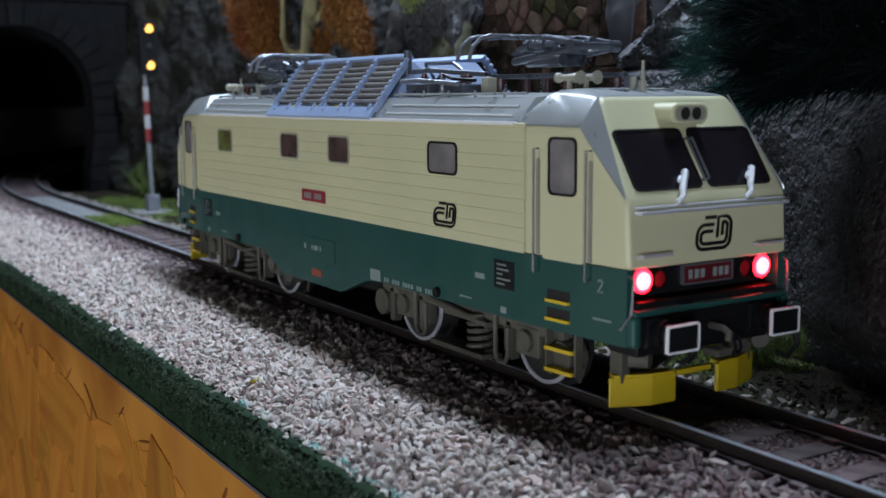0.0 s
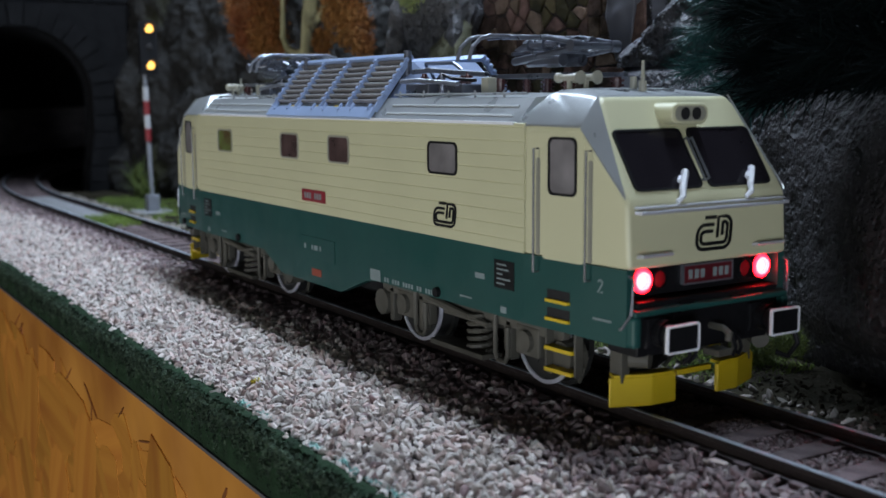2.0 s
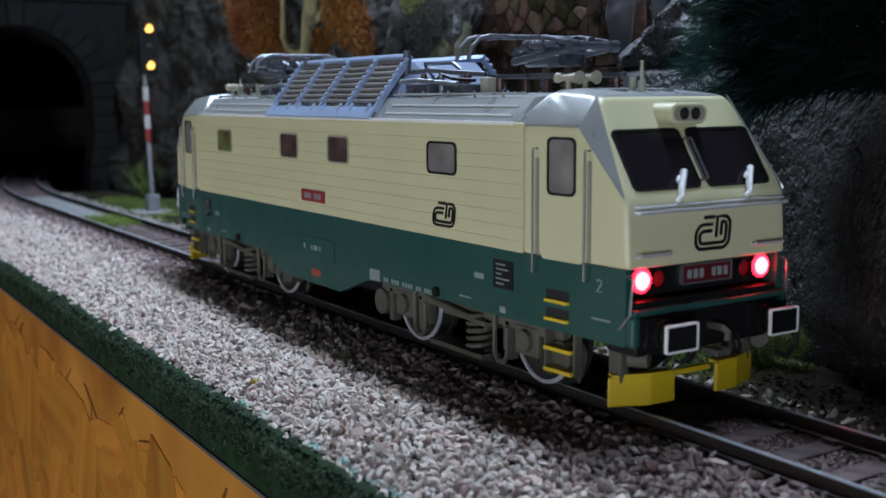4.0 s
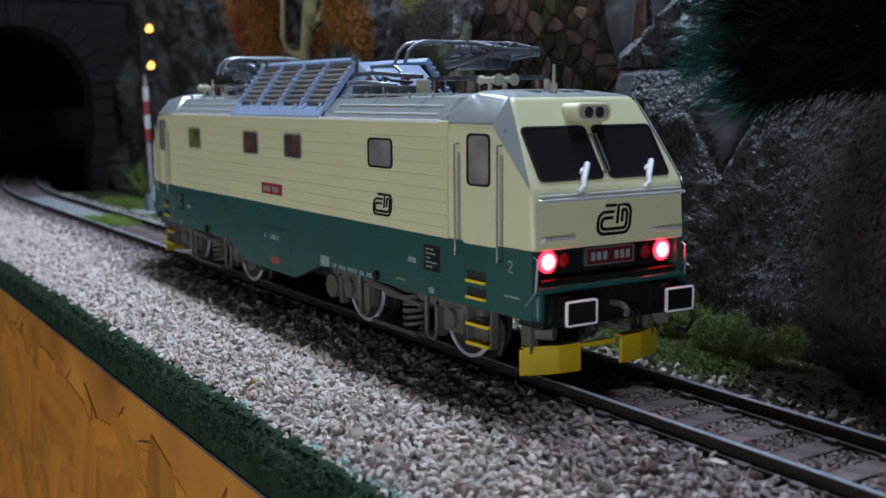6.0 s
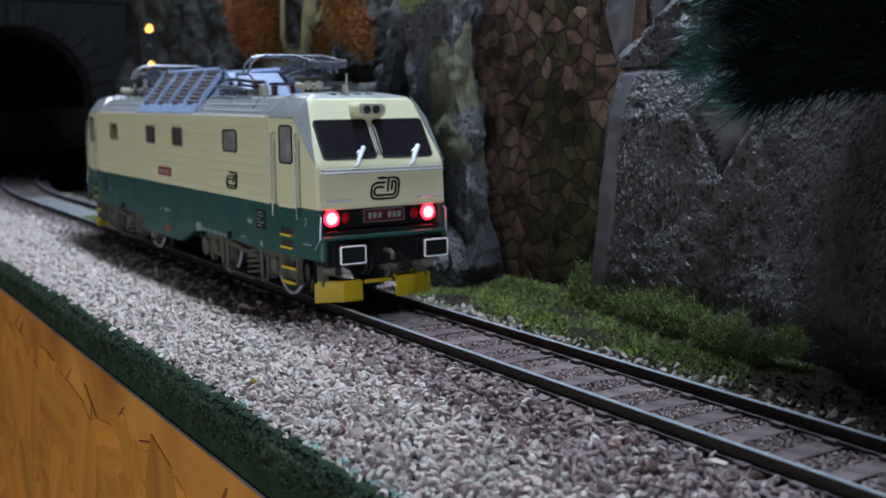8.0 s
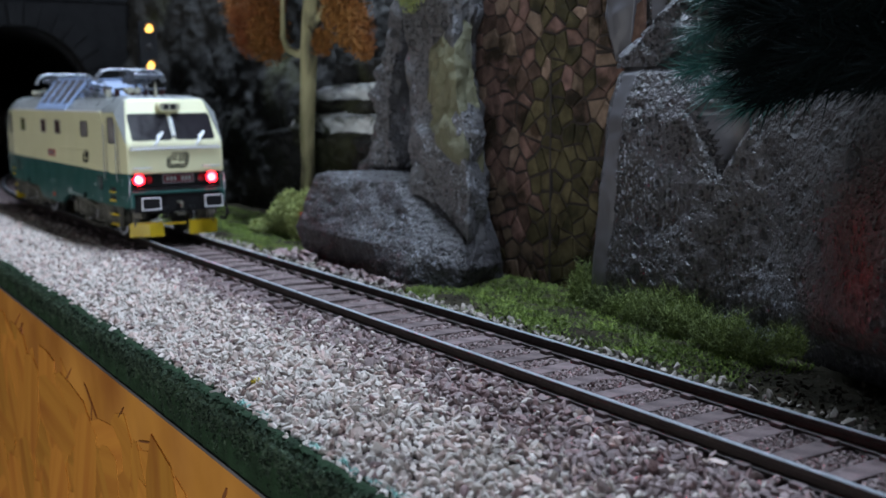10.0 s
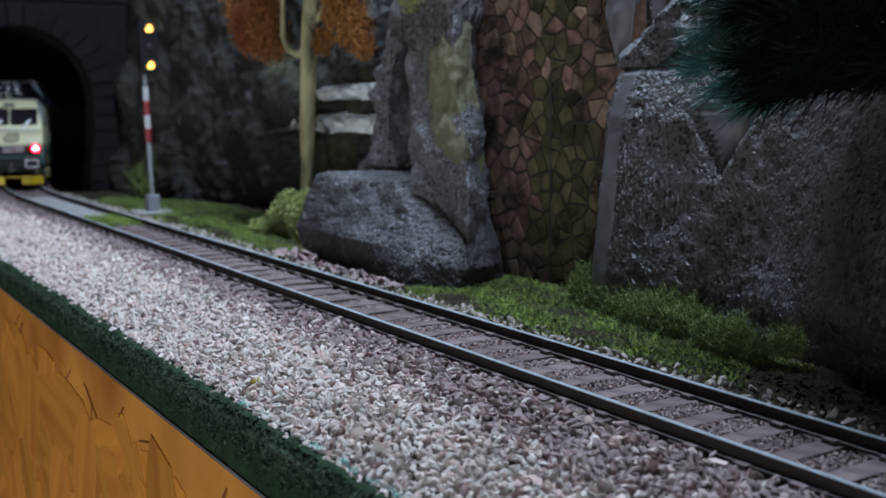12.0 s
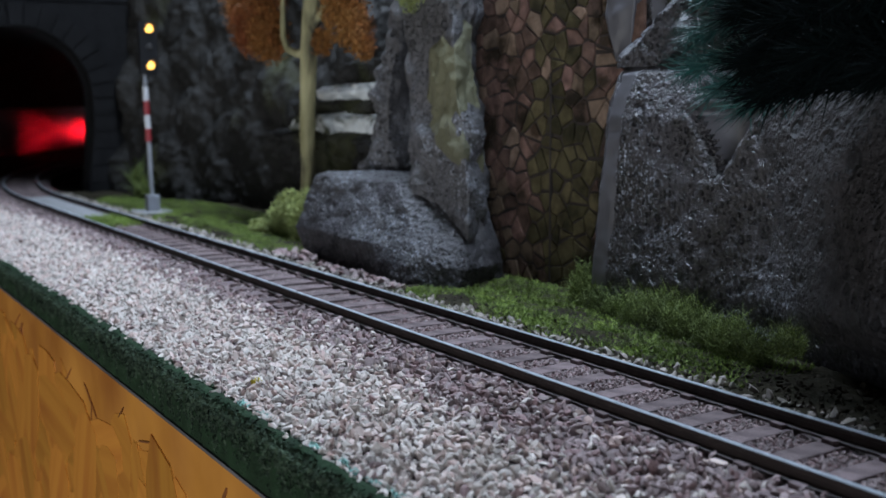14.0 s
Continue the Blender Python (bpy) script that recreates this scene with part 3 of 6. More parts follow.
rock("near_rock", [
    (-6, [(76, 48), (79, 45), (98, 41), (170, 36), (262, 36), (262, 70), (76, 70)]),
    (1, [(76, 46), (79, 43), (98, 38), (170, 32), (262, 32), (262, 70), (76, 70)]),
    (5, [(76, 42), (78, 36), (97, 28), (170, 22), (262, 22), (262, 70), (76, 70)]),
    (9, [(75, 41), (77, 35.5), (97, 26), (170, 21), (262, 21), (262, 70), (75, 70)]),
    (26, [(67, 46), (69, 40), (98, 28.5), (170, 24), (262, 24), (262, 70), (66, 70)]),
    (37, [(58.5, 48), (61, 42.6), (100, 31.0), (170, 26), (262, 26), (262, 70), (60, 70)]),
    (43, [(59.5, 49), (62, 43.4), (100, 33), (170, 28), (262, 28), (262, 70), (60, 70)]),
    (51, [(61, 51), (63, 46.4), (100, 38.4), (170, 34.4), (262, 34.4), (262, 70), (61, 70)]),
    (58, [(62, 56), (64, 51.2), (102, 46.2), (170, 42.2), (262, 42.2), (262, 70), (62, 70)]),
    (75, [(64, 60), (66, 55), (103, 51), (170, 46.6), (262, 46.6), (262, 70), (64, 70)])],
    BROWNROCK, "dark brown pitted rock with a hollow at its foot", rough=1.0, facet=0.25, per_edge=32, rows=100, pits=0.35)
rock("rock_wall", [
    (-6, [(-372, 44), (-300, 52), (-255, 68), (-190, 66), (-110, 66), (-60, 70), (-60, 150), (-372, 150)]),
    (35, [(-372, 46), (-300, 56), (-255, 66), (-190, 70), (-110, 72), (-60, 72), (-60, 150), (-372, 150)]),
    (70, [(-372, 52), (-300, 60), (-255, 70), (-190, 80), (-110, 82), (-60, 80), (-60, 150), (-372, 150)]),
    (130, [(-372, 56), (-300, 70), (-255, 80), (-190, 92), (-110, 94), (-60, 92), (-60, 150), (-372, 150)])],
    DARKROCK, "dark mossy rock face behind the signal", rough=5.0, facet=3.0, per_edge=44, rows=110, scale=0.03)

# ---- rubble stone wall ----
WALL_X0, WALL_X1, WALL_Y, WALL_Z0, WALL_Z1 = -58.0, 9.0, 54.0, -5.0, 82.0
wall = tagged(part("wall_stone", box(WALL_X0, WALL_X1, WALL_Y + 0.4, WALL_Y + 8, WALL_Z0, WALL_Z1), MORTAR), "mossy retaining wall of reddish-brown rubble stones", "wall", kind="structure")


def clip_poly(poly, px, pz, nx, nz):
    out = []
    for i, a in enumerate(poly):
        b = poly[(i + 1) % len(poly)]
        da, db = (a[0] - px) * nx + (a[1] - pz) * nz, (b[0] - px) * nx + (b[1] - pz) * nz
        if da <= 0:
            out.append(a)
        if (da < 0 < db) or (db < 0 < da):
            t = da / (da - db)
            out.append((a[0] + (b[0] - a[0]) * t, a[1] + (b[1] - a[1]) * t))
    return out


part("corner_joint", box(-15.3, -14.8, WALL_Y - 0.35, WALL_Y + 0.5, WALL_Z0, 50), MORTAR, wall)
rng = random.Random(5)
seeds = []
for i in range(14):
    for j in range(20):
        seeds.append((WALL_X0 + (i + 0.5 + rng.uniform(-0.62, 0.62)) * (WALL_X1 - WALL_X0) / 14, WALL_Z0 + (j + 0.5 + rng.uniform(-0.55, 0.55)) * (WALL_Z1 - WALL_Z0) / 20))
for sx, sz in seeds:
    gap = rng.uniform(0.1, 0.5)
    poly = [(sx - 9, sz - 9), (sx + 9, sz - 9), (sx + 9, sz + 9), (sx - 9, sz + 9)]
    for ox, oz in seeds:
        if (ox, oz) != (sx, sz) and abs(ox - sx) < 18 and abs(oz - sz) < 18:
            dx, dz = ox - sx, oz - sz
            ln = math.hypot(dx, dz)
            poly = clip_poly(poly, (sx + ox) / 2 - dx / ln * gap, (sz + oz) / 2 - dz / ln * gap, dx / ln, dz / ln)
    if len(poly) < 3:
        continue
    poly = [(x + rng.uniform(-0.22, 0.22), z + rng.uniform(-0.22, 0.22)) for x, z in poly]
    bm = bmesh.new()
    d = rng.uniform(0.06, 0.20)
    lo = [bm.verts.new((x, WALL_Y + 0.5, z)) for x, z in poly]
    mid = [bm.verts.new((sx + (x - sx) * 0.97, WALL_Y - d * 0.5, sz + (z - sz) * 0.97)) for x, z in poly]
    hi = [bm.verts.new((sx + (x - sx) * 0.93, WALL_Y - d, sz + (z - sz) * 0.93)) for x, z in poly]
    m = len(poly)
    for u, v in ((lo, mid), (mid, hi)):
        for i in range(m):
            bm.faces.new((u[i], u[(i + 1) % m], v[(i + 1) % m], v[i]))
    bm.faces.new(hi)
    mossy = noise.noise(Vector((sx * 0.05, 1.3, sz * 0.02))) + (0.35 if -22 < sx < 0 else -0.1) + (0.2 if sz < 6 else 0) + rng.uniform(-0.4, 0.4)
    part("stone", bm, MOSSSTONE if mossy > 0.34 else TANSTONE if rng.random() < (0.5 if sz < 22 or sx > -6 else 0.22) else WALLSTONE, wall)

# ---- tunnel ----
PX = -365.0


def horseshoe(r, n=24):
    """Half width r at springing height 45, drawn in a little to the foot."""
    pts = [(r * 0.87, -6.5), (r * 0.95, 10), (r, 28)]
    pts += [(r * math.cos(math.pi * k / n), 45 + r * math.sin(math.pi * k / n)) for k in range(n + 1)]
    pts += [(-r, 28), (-r * 0.95, 10), (-r * 0.87, -6.5)]
    return pts


portal = tagged(new("tunnel_portal"), "dark stone tunnel portal with an arch of voussoirs", "tunnel portal", kind="structure")
inner = horseshoe(35.5)
outer = [(58, -6.5), (58, 10), (58, 28)] + [(58 * max(-1, min(1, 1.5 * math.cos(math.pi * k / 24))), 45 + 75 * min(1, 1.6 * math.sin(math.pi * k / 24))) for k in range(25)] + [(-130, 28), (-130, 10), (-130, -6.5)]
outer = [(p[0] if p[0] >= 0 else p[0] * 2.2, p[1]) for p in outer]
bm = bmesh.new()
rows_ = [[bm.verts.new((x, p[0], p[1])) for p in poly] for poly, x in ((inner, PX + 0.0), (outer, PX + 0.0), (outer, PX - 10), (inner, PX - 10))]
for u, v in zip(rows_, rows_[1:] + rows_[:1]):
    for i in range(len(inner) - 1):
        bm.faces.new((u[i], u[i + 1], v[i + 1], v[i]))
bmesh.ops.recalc_face_normals(bm, faces=bm.faces[:])
part("portal_wall", bm, PORTALSTONE, portal)
NV = 17
for k in range(NV):
    a0, a1 = math.pi * (k + 0.06) / NV, math.pi * (k + 0.94) / NV
    quad = [(35.2 * math.cos(a), 45 + 35.2 * math.sin(a)) for a in (a0, (a0 + a1) / 2, a1)] + [(46.5 * math.cos(a), 45 + 46.5 * math.sin(a)) for a in (a1, (a0 + a1) / 2, a0)]
    part("voussoir", prism(quad, "x", PX - 3, PX + 1.6), PORTALSTONE, portal)
for side in (-1, 1):
    for k in range(6):
        z0, z1 = -6 + k * 8.5 + 0.3, -6 + (k + 1) * 8.5 - 0.3
        w0, w1 = (35.2 * (0.87 + 0.13 * min(1, max(0, (z + 6) / 34))) for z in (z0, z1))
        quad = [(side * w0, z0), (side * 46.5, z0), (side * 46.5, z1), (side * w1, z1)]
        part("jamb_stone", prism(quad, "x", PX - 3, PX + 1.6), PORTALSTONE, portal)
for r in range(3):
    for k in range(8):
        y0 = -80 + k * 17 + (r % 2) * 8
        part("block", box(PX - 3, PX + 1.0, y0 + 0.3, min(58, y0 + 16.7), 92.5 + r * 9 + 0.3, 92.5 + (r + 1) * 9 - 0.3, 0.4), PORTALSTONE, portal)

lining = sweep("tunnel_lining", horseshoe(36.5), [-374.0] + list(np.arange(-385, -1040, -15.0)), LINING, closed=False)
tagged(lining, "arched lining with the tunnel's shade put into its colour", "tunnel", kind="structure")

# Bulge and ridges are added so that the red lamp glow fades and streaks.
bank = [(-34.8, 2.0)] + [(-34.6 + 5.0 * math.sin(math.pi * k / 22) ** 1.5 + 0.3 * (k % 2), 3.0 + 1.55 * k) for k in range(23)] + [(-34.8, 38.0)]
inner_wall = sweep("tunnel_side_bank", bank, [float(v) for v in np.arange(-384, -1030, -12.0)], TUNNELWALL)
tagged(inner_wall, "pale tunnel side wall with an added bulge and ridges that shape the red glow", "wall", kind="structure")

# ---- backdrop that closes the layout behind ----
tagged(part("backdrop", box(-1100, 420, 700, 704, -1000, 500), BACKDROP), "black cloth behind the layout", "backdrop", kind="structure")


# ---- loose stones, flock and foliage ----
def icosahedron():
    g = (1 + 5 ** 0.5) / 2
    v = [(-1, g, 0), (1, g, 0), (-1, -g, 0), (1, -g, 0), (0, -1, g), (0, 1, g), (0, -1, -g), (0, 1, -g), (g, 0, -1), (g, 0, 1), (-g, 0, -1), (-g, 0, 1)]
    f = [(0, 11, 5), (0, 5, 1), (0, 1, 7), (0, 7, 10), (0, 10, 11), (1, 5, 9), (5, 11, 4), (11, 10, 2), (10, 7, 6), (7, 1, 8), (3, 9, 4), (3, 4, 2), (3, 2, 6), (3, 6, 8), (3, 8, 9), (4, 9, 5), (2, 4, 11), (6, 2, 10), (8, 6, 7), (9, 8, 1)]
    return np.array(v) / 1.9, np.array(f)


def rotations(n, rs):
    q = rs.normal(size=(n, 4))
    q /= np.linalg.norm(q, axis=1)[:, None]
    w, x, y, z = q.T
    return np.stack([1 - 2 * (y * y + z * z), 2 * (x * y - z * w), 2 * (x * z + y * w), 2 * (x * y + z * w), 1 - 2 * (x * x + z * z), 2 * (y * z - x * w), 2 * (x * z - y * w), 2 * (y * z + x * w), 1 - 2 * (x * x + y * y)], 1).reshape(n, 3, 3)


def pile(name, centres, sizes, mat, seed, label, category="gravel"):
    """Angular stones, joined."""
    rs = np.random.RandomState(seed)
    v, f = icosahedron()
    n = len(centres)
    shape = v[None] * (1 + rs.uniform(-0.45, 0.4, (n, 12, 1))) * np.stack([rs.uniform(0.9, 1.75, n), rs.uniform(0.55, 1.05, n), rs.uniform(0.35, 0.8, n)], 1)[:, None, :]
    pts = np.einsum("nij,nkj->nki", rotations(n, rs), shape) * np.asarray(sizes)[:, None, None] + np.asarray(centres)[:, None, :]
    faces = (f[None] + 12 * np.arange(n)[:, None, None]).reshape(-1, 3)
    return tagged(raw_mesh(name, pts.reshape(-1, 3), faces.tolist(), mat), label, category, kind="stuff")


def leaves(name, centres, size, mat, seed, slim=0.6, up=0.0):
    """Small folded leaves at the given places, joined."""
    rs = np.random.RandomState(seed)
    n = len(centres)
    leaf = np.array([(-0.5, 0, 0), (0, -0.5 * slim, 0.12), (0.5, 0, 0), (0, 0.5 * slim, 0.12)])
    pts = np.einsum("nij,kj->nki", rotations(n, rs), leaf) * (size * rs.uniform(0.6, 1.3, n))[:, None, None] + np.asarray(centres)[:, None, :]
    faces = (np.array([[0, 1, 2], [0, 2, 3]])[None] + 4 * np.arange(n)[:, None, None]).reshape(-1, 3)
    return raw_mesh(name, pts.reshape(-1, 3), faces.tolist(), mat)


def blades(name, feet, heights, mat, seed, lean=0.5, width=0.28):
    rs = np.random.RandomState(seed)
    n = len(feet)
    feet, heights = np.asarray(feet), np.asarray(heights)
    a = rs.uniform(0, 2 * np.pi, n)
    side = np.stack([np.cos(a), np.sin(a), np.zeros(n)], 1) * width / 2
    tip = feet + np.stack([rs.normal(0, lean, n) * heights, rs.normal(0, lean, n) * heights, heights], 1)
    pts = np.stack([feet - side, feet + side, tip], 1).reshape(-1, 3)
    return raw_mesh(name, pts, np.arange(3 * n).reshape(-1, 3).tolist(), mat)


def in_blobs(blobs, n, seed, shell=0.5):
    rs = np.random.RandomState(seed)
    w = np.array([b[3] * b[4] * b[5] for b in blobs], float) ** 0.8
    pick = rs.choice(len(blobs), n, p=w / w.sum())
    d = rs.normal(size=(n, 3))
    d /= np.linalg.norm(d, axis=1)[:, None]
    r = shell + (1 - shell) * rs.uniform(0, 1, n) ** 0.7
    b = np.array(blobs)[pick]
    lump = np.array([1 + 0.35 * noise.noise(Vector(p) * 1.7 + Vector((k, 0, 0))) for p, k in zip(d * 1.5, pick)])
    return b[:, :3] + d * (r * lump)[:, None] * b[:, 3:6]


def scatter(x0, x1, y0, y1, step, seed, jitter=0.5):
    rs = np.random.RandomState(seed)
    gx, gy = np.meshgrid(np.arange(x0, x1, step), np.arange(y0, y1, step))
    p = np.stack([gx.ravel(), gy.ravel()], 1)
    return p + rs.uniform(-jitter, jitter, p.shape) * step


def on_ground(p, lift):
    return np.array([(x, y, ground_height(x, y) + lift) for x, y in p])


rs = np.random.RandomState(11)
p = np.concatenate([scatter(-370, 150, -49.5, -10.4, 1.15, 1), scatter(-370, 150, -49.5, -12, 1.7, 2)])
keep = ~((np.abs(p[:, 1]) < np.where(p[:, 0] > -20, 10.7, 13.6)) & (np.abs(((p[:, 0] - 150) / SLEEPER_STEP + 0.5) % 1 - 0.5) * SLEEPER_STEP < 2.6))
p = p[keep]
dark = rs.uniform(0, 1, len(p)) < np.clip((p[:, 1] + 27) / 12 + np.clip((p[:, 0] - 20) / 150, 0, 0.5), 0.05, 0.85)
for flag, name, mat, label in ((False, "ballast", BALLAST, "pale beige loose ballast stones beside the track"), (True, "brown_ballast", DARKBALLAST, "brown-grey loose ballast stones near the sleepers")):
    q = p[dark == flag]
    pile(name, on_ground(q, rs.uniform(0.0, 0.7, len(q))[:, None][:, 0].mean()) + np.stack([0 * q[:, 0], 0 * q[:, 0], rs.uniform(-0.3, 0.6, len(q)) - 0.45 * (q[:, 1] > -16) * (q[:, 0] < -20) + 0.25 * (q[:, 1] > -16) * (q[:, 0] > -20)], 1), rs.uniform(0.42, 0.92, len(q)), mat, 21 + flag, label)
p = scatter(-240, 150, -7.4, 7.4, 0.6, 3)
p = p[np.abs(((p[:, 0] - 150) / SLEEPER_STEP + 0.5) % 1 - 0.5) * SLEEPER_STEP > 2.0]
p = p[(p[:, 0] > -25) | (rs.uniform(0, 1, len(p)) < 0.55)]
deep = np.clip((20 - p[:, 0]) / 60, 0, 1)
pile("fine_ballast", on_ground(p, 0.3) - np.stack([0 * deep, 0 * deep, 0.45 * deep], 1), rs.uniform(0.22, 0.38, len(p)), DARKBALLAST, 25, "fine brown ballast between the sleepers")
p = scatter(-372, 140, 10.6, 21.5, 1.5, 4)
p = p[(rs.uniform(0, 1, len(p)) < np.clip((22.5 - p[:, 1]) / 7, 0, 0.9)) & ~((np.abs(p[:, 1]) < 15.6) & (np.abs(((p[:, 0] - 150) / SLEEPER_STEP + 0.5) % 1 - 0.5) * SLEEPER_STEP < 2.6))]
pile("verge_stones", on_ground(p, 0.35), 0.45 + 0.6 * rs.uniform(0, 1, len(p)) ** 2, VERGESTONE, 26, "brown-grey stones along the far rail")
p = np.concatenate([scatter(58, 150, 20, 36, 1.5, 14), scatter(-30, 60, 20, 30, 3.4, 15)])
pile("soil_lumps", on_ground(p, 0.25), rs.uniform(0.2, 0.6, len(p)), EARTH, 28, "dark soil lumps and pebbles on the verge")
p = in_blobs([(-100, 24, -3, 16, 4, 1.0), (-60, 21, -3, 30, 3.5, 1.0), (-92, 22, -2, 8, 3, 1.2)], 260, 31)
pile("boulder_rubble", p, rs.uniform(0.6, 1.2, len(p)), DARKBALLAST, 27, "brown rubble stones at the boulder's foot")

# grass flock behind the track
p = np.concatenate([scatter(-330, 78, 20, 40, 0.5, 5), scatter(-40, 20, 38, 54, 0.55, 6), scatter(-36, 74, 17, 32, 0.42, 19), scatter(-300, -120, 38, 62, 0.75, 7)])
dens = np.array([noise.noise(Vector((x * 0.06, y * 0.1, 2))) + 0.35 + 0.03 * (y - 24) for x, y in p])
p = p[(rs.uniform(0, 1, len(p)) < np.clip(dens * 1.4, 0, 1)) & ~((p[:, 0] > -100) & (p[:, 0] < -32) & (p[:, 1] < 60) & (p[:, 1] > 20))]
tagged(blades("grass", on_ground(p, 0.0), rs.uniform(0.4, 1.15, len(p)), GRASS, 8, 0.8, 0.3), "short bright green flock grass along the track", "grass", kind="stuff")
p = scatter(-238, -196, -7, 7, 0.6, 9)
p = p[rs.uniform(0, 1, len(p)) < np.clip(1.3 - np.abs(p[:, 0] + 216) / 20, 0, 1)]
tagged(blades("grass_patch", on_ground(p, 1.3), rs.uniform(0.7, 1.5, len(p)), GRASS, 10, 0.6, 0.45), "bright green grass patch between the rails", "grass", kind="stuff")
p = scatter(-420, 200, -53.4, -48.8, 0.55, 12)
p = np.concatenate([np.stack([p[:, 0], p[:, 1], -4.6 + 0 * p[:, 0]], 1), np.stack([q_ := rs.uniform(-420, 160, 24000), -52.9 + 0 * q_, -5 + (EDGE_END + EDGE_FALL * (q_ + 150) + 5.6) * rs.uniform(0, 1, 24000)], 1)])
tagged(leaves("edge_flock", p, 0.75, FLOCK, 13, 0.8), "dark green foam tufts on the layout's edge", "foam flock", kind="stuff")


tagged(leaves("yellow_tuft", in_blobs([(25.4, -42.2, -4.2, 1.3, 1.0, 0.7)], 60, 71, 0.1), 0.8, YELLOWTUFT, 72), "small yellow flock tuft on the ballast", "tuft")


spots = [(x, -48.6 + 0.3 * math.sin(x), -4.4, 2.2, 0.7, 0.4) for x in (36, 44, 62, 70, 74, 79, 84, 89)]
tagged(leaves("turquoise_flock", in_blobs(spots, 420, 73, 0.1), 0.55, CYANFLOCK, 74), "pale turquoise flock crumbs along the foam edging", "foam flock", kind="stuff")


def bush(name, blobs, n, size, mat, seed, label):
    foliage = leaves(name, in_blobs(blobs, n, seed, 0.35), size, mat, seed + 1, 0.5)
    rs_ = np.random.RandomState(seed + 2)
    feet = in_blobs(blobs, n // 4, seed + 3, 0.3)
    if mat is BRIGHTBUSH:
        return tagged(foliage, label, "bush" if name == "bush" else "moss", "bushes along the track" if name == "bush" else "")
    sprigs = blades("foliage_fringe", feet, size * rs_.uniform(2.0, 5.0, len(feet)), mat, seed + 4, 0.8, size * 0.25)
    sprigs.parent = foliage
    return tagged(foliage, label, "bush" if name == "bush" else "moss", "bushes along the track" if name == "bush" else "")


bush("bush", [(-148, 41, 3, 8, 5, 6), (-139, 40, 8, 6, 5, 6), (-160, 39, -1, 8, 5, 3.5), (-131, 39, 3, 5, 4, 9), (-126, 40, 10, 3, 3, 5)], 5200, 1.5, BRIGHTBUSH, 41, "bright yellow-green foam bush at the tree's foot")
bush("bush", [(8, 46, 0, 4, 4, 6.5), (15, 44, -1, 6, 4, 3.5), (23, 43, -1.5, 4, 4, 3.5)], 6500, 0.65, BUSH, 44, "low olive-green bush before the stone wall")
bush("bush", [(31, 42, -0.5, 5, 5, 4.5), (38, 41, 0.2, 6, 5, 5.0), (46, 39.5, 0.0, 6, 5, 4.6)], 9000, 0.62, BUSH, 46, "dense olive-green bush at the cliff's foot")
bush("bush", [(55, 37, -0.8, 4, 4, 4), (62, 35.5, -0.2, 5, 4, 4.8), (69, 34, -1.2, 3.5, 3, 3.8), (74, 36, 1.5, 3.5, 3, 3)], 7000, 0.62, BUSH, 48, "dense olive-green bush at the cliff's foot")
bush("bush", [(-322, 44, 4, 3, 3, 9), (-312, 43, 0, 4, 3, 5)], 700, 1.8, BUSH, 50, "thin dry olive shrub beside the tunnel")
bush("moss_tuft", [(-56, 39, 72, 7, 3, 6), (-48, 38, 77, 7, 3, 7), (-62, 40, 78, 5, 3, 6)], 4000, 0.9, BRIGHTBUSH, 52, "yellow-green moss tuft on the rock pillar")

# pale ledges behind the tree, the light on their tops put into the colour
for z0, z1, xa, xb, ya, mat_, tone in ((12, 33, -206, -110, 55, DARKROCK, "dark"), (31, 39.5, -180, -110, 57, TOPLITROCK, "pale grey"), (38, 44.5, -190, -110, 61, DARKROCK, "dark"), (43, 49.5, -172, -110, 63, TOPLITROCK, "pale grey"), (48, 58, -164, -110, 67, DARKROCK, "dark")):
    rock("rock_ledge", [
        (z0, [(xa + 3, ya + 5), (xa * 0.6 + xb * 0.4, ya + 3), (xa * 0.3 + xb * 0.7, ya + 4), (xb, ya + 3), (xb, 86), (xa, 86)]),
        (z1 - 3.0, [(xa, ya + 2), (xa * 0.6 + xb * 0.4, ya), (xa * 0.3 + xb * 0.7, ya + 2), (xb, ya), (xb, 86), (xa, 86)]),
        (z1 - 1.2, [(xa + 2, ya + 4), (xa * 0.6 + xb * 0.4, ya + 2), (xa * 0.3 + xb * 0.7, ya + 4), (xb, ya + 2), (xb, 86), (xa, 86)]),
        (z1, [(xa + 9, ya + 12), (xa * 0.6 + xb * 0.4, ya + 9), (xa * 0.3 + xb * 0.7, ya + 11), (xb, ya + 9), (xb, 86), (xa + 6, 86)])],
        mat_, tone + " rough rock ledge behind the tree", rows=24, per_edge=40, rough=2.6, facet=1.8, scale=0.14)

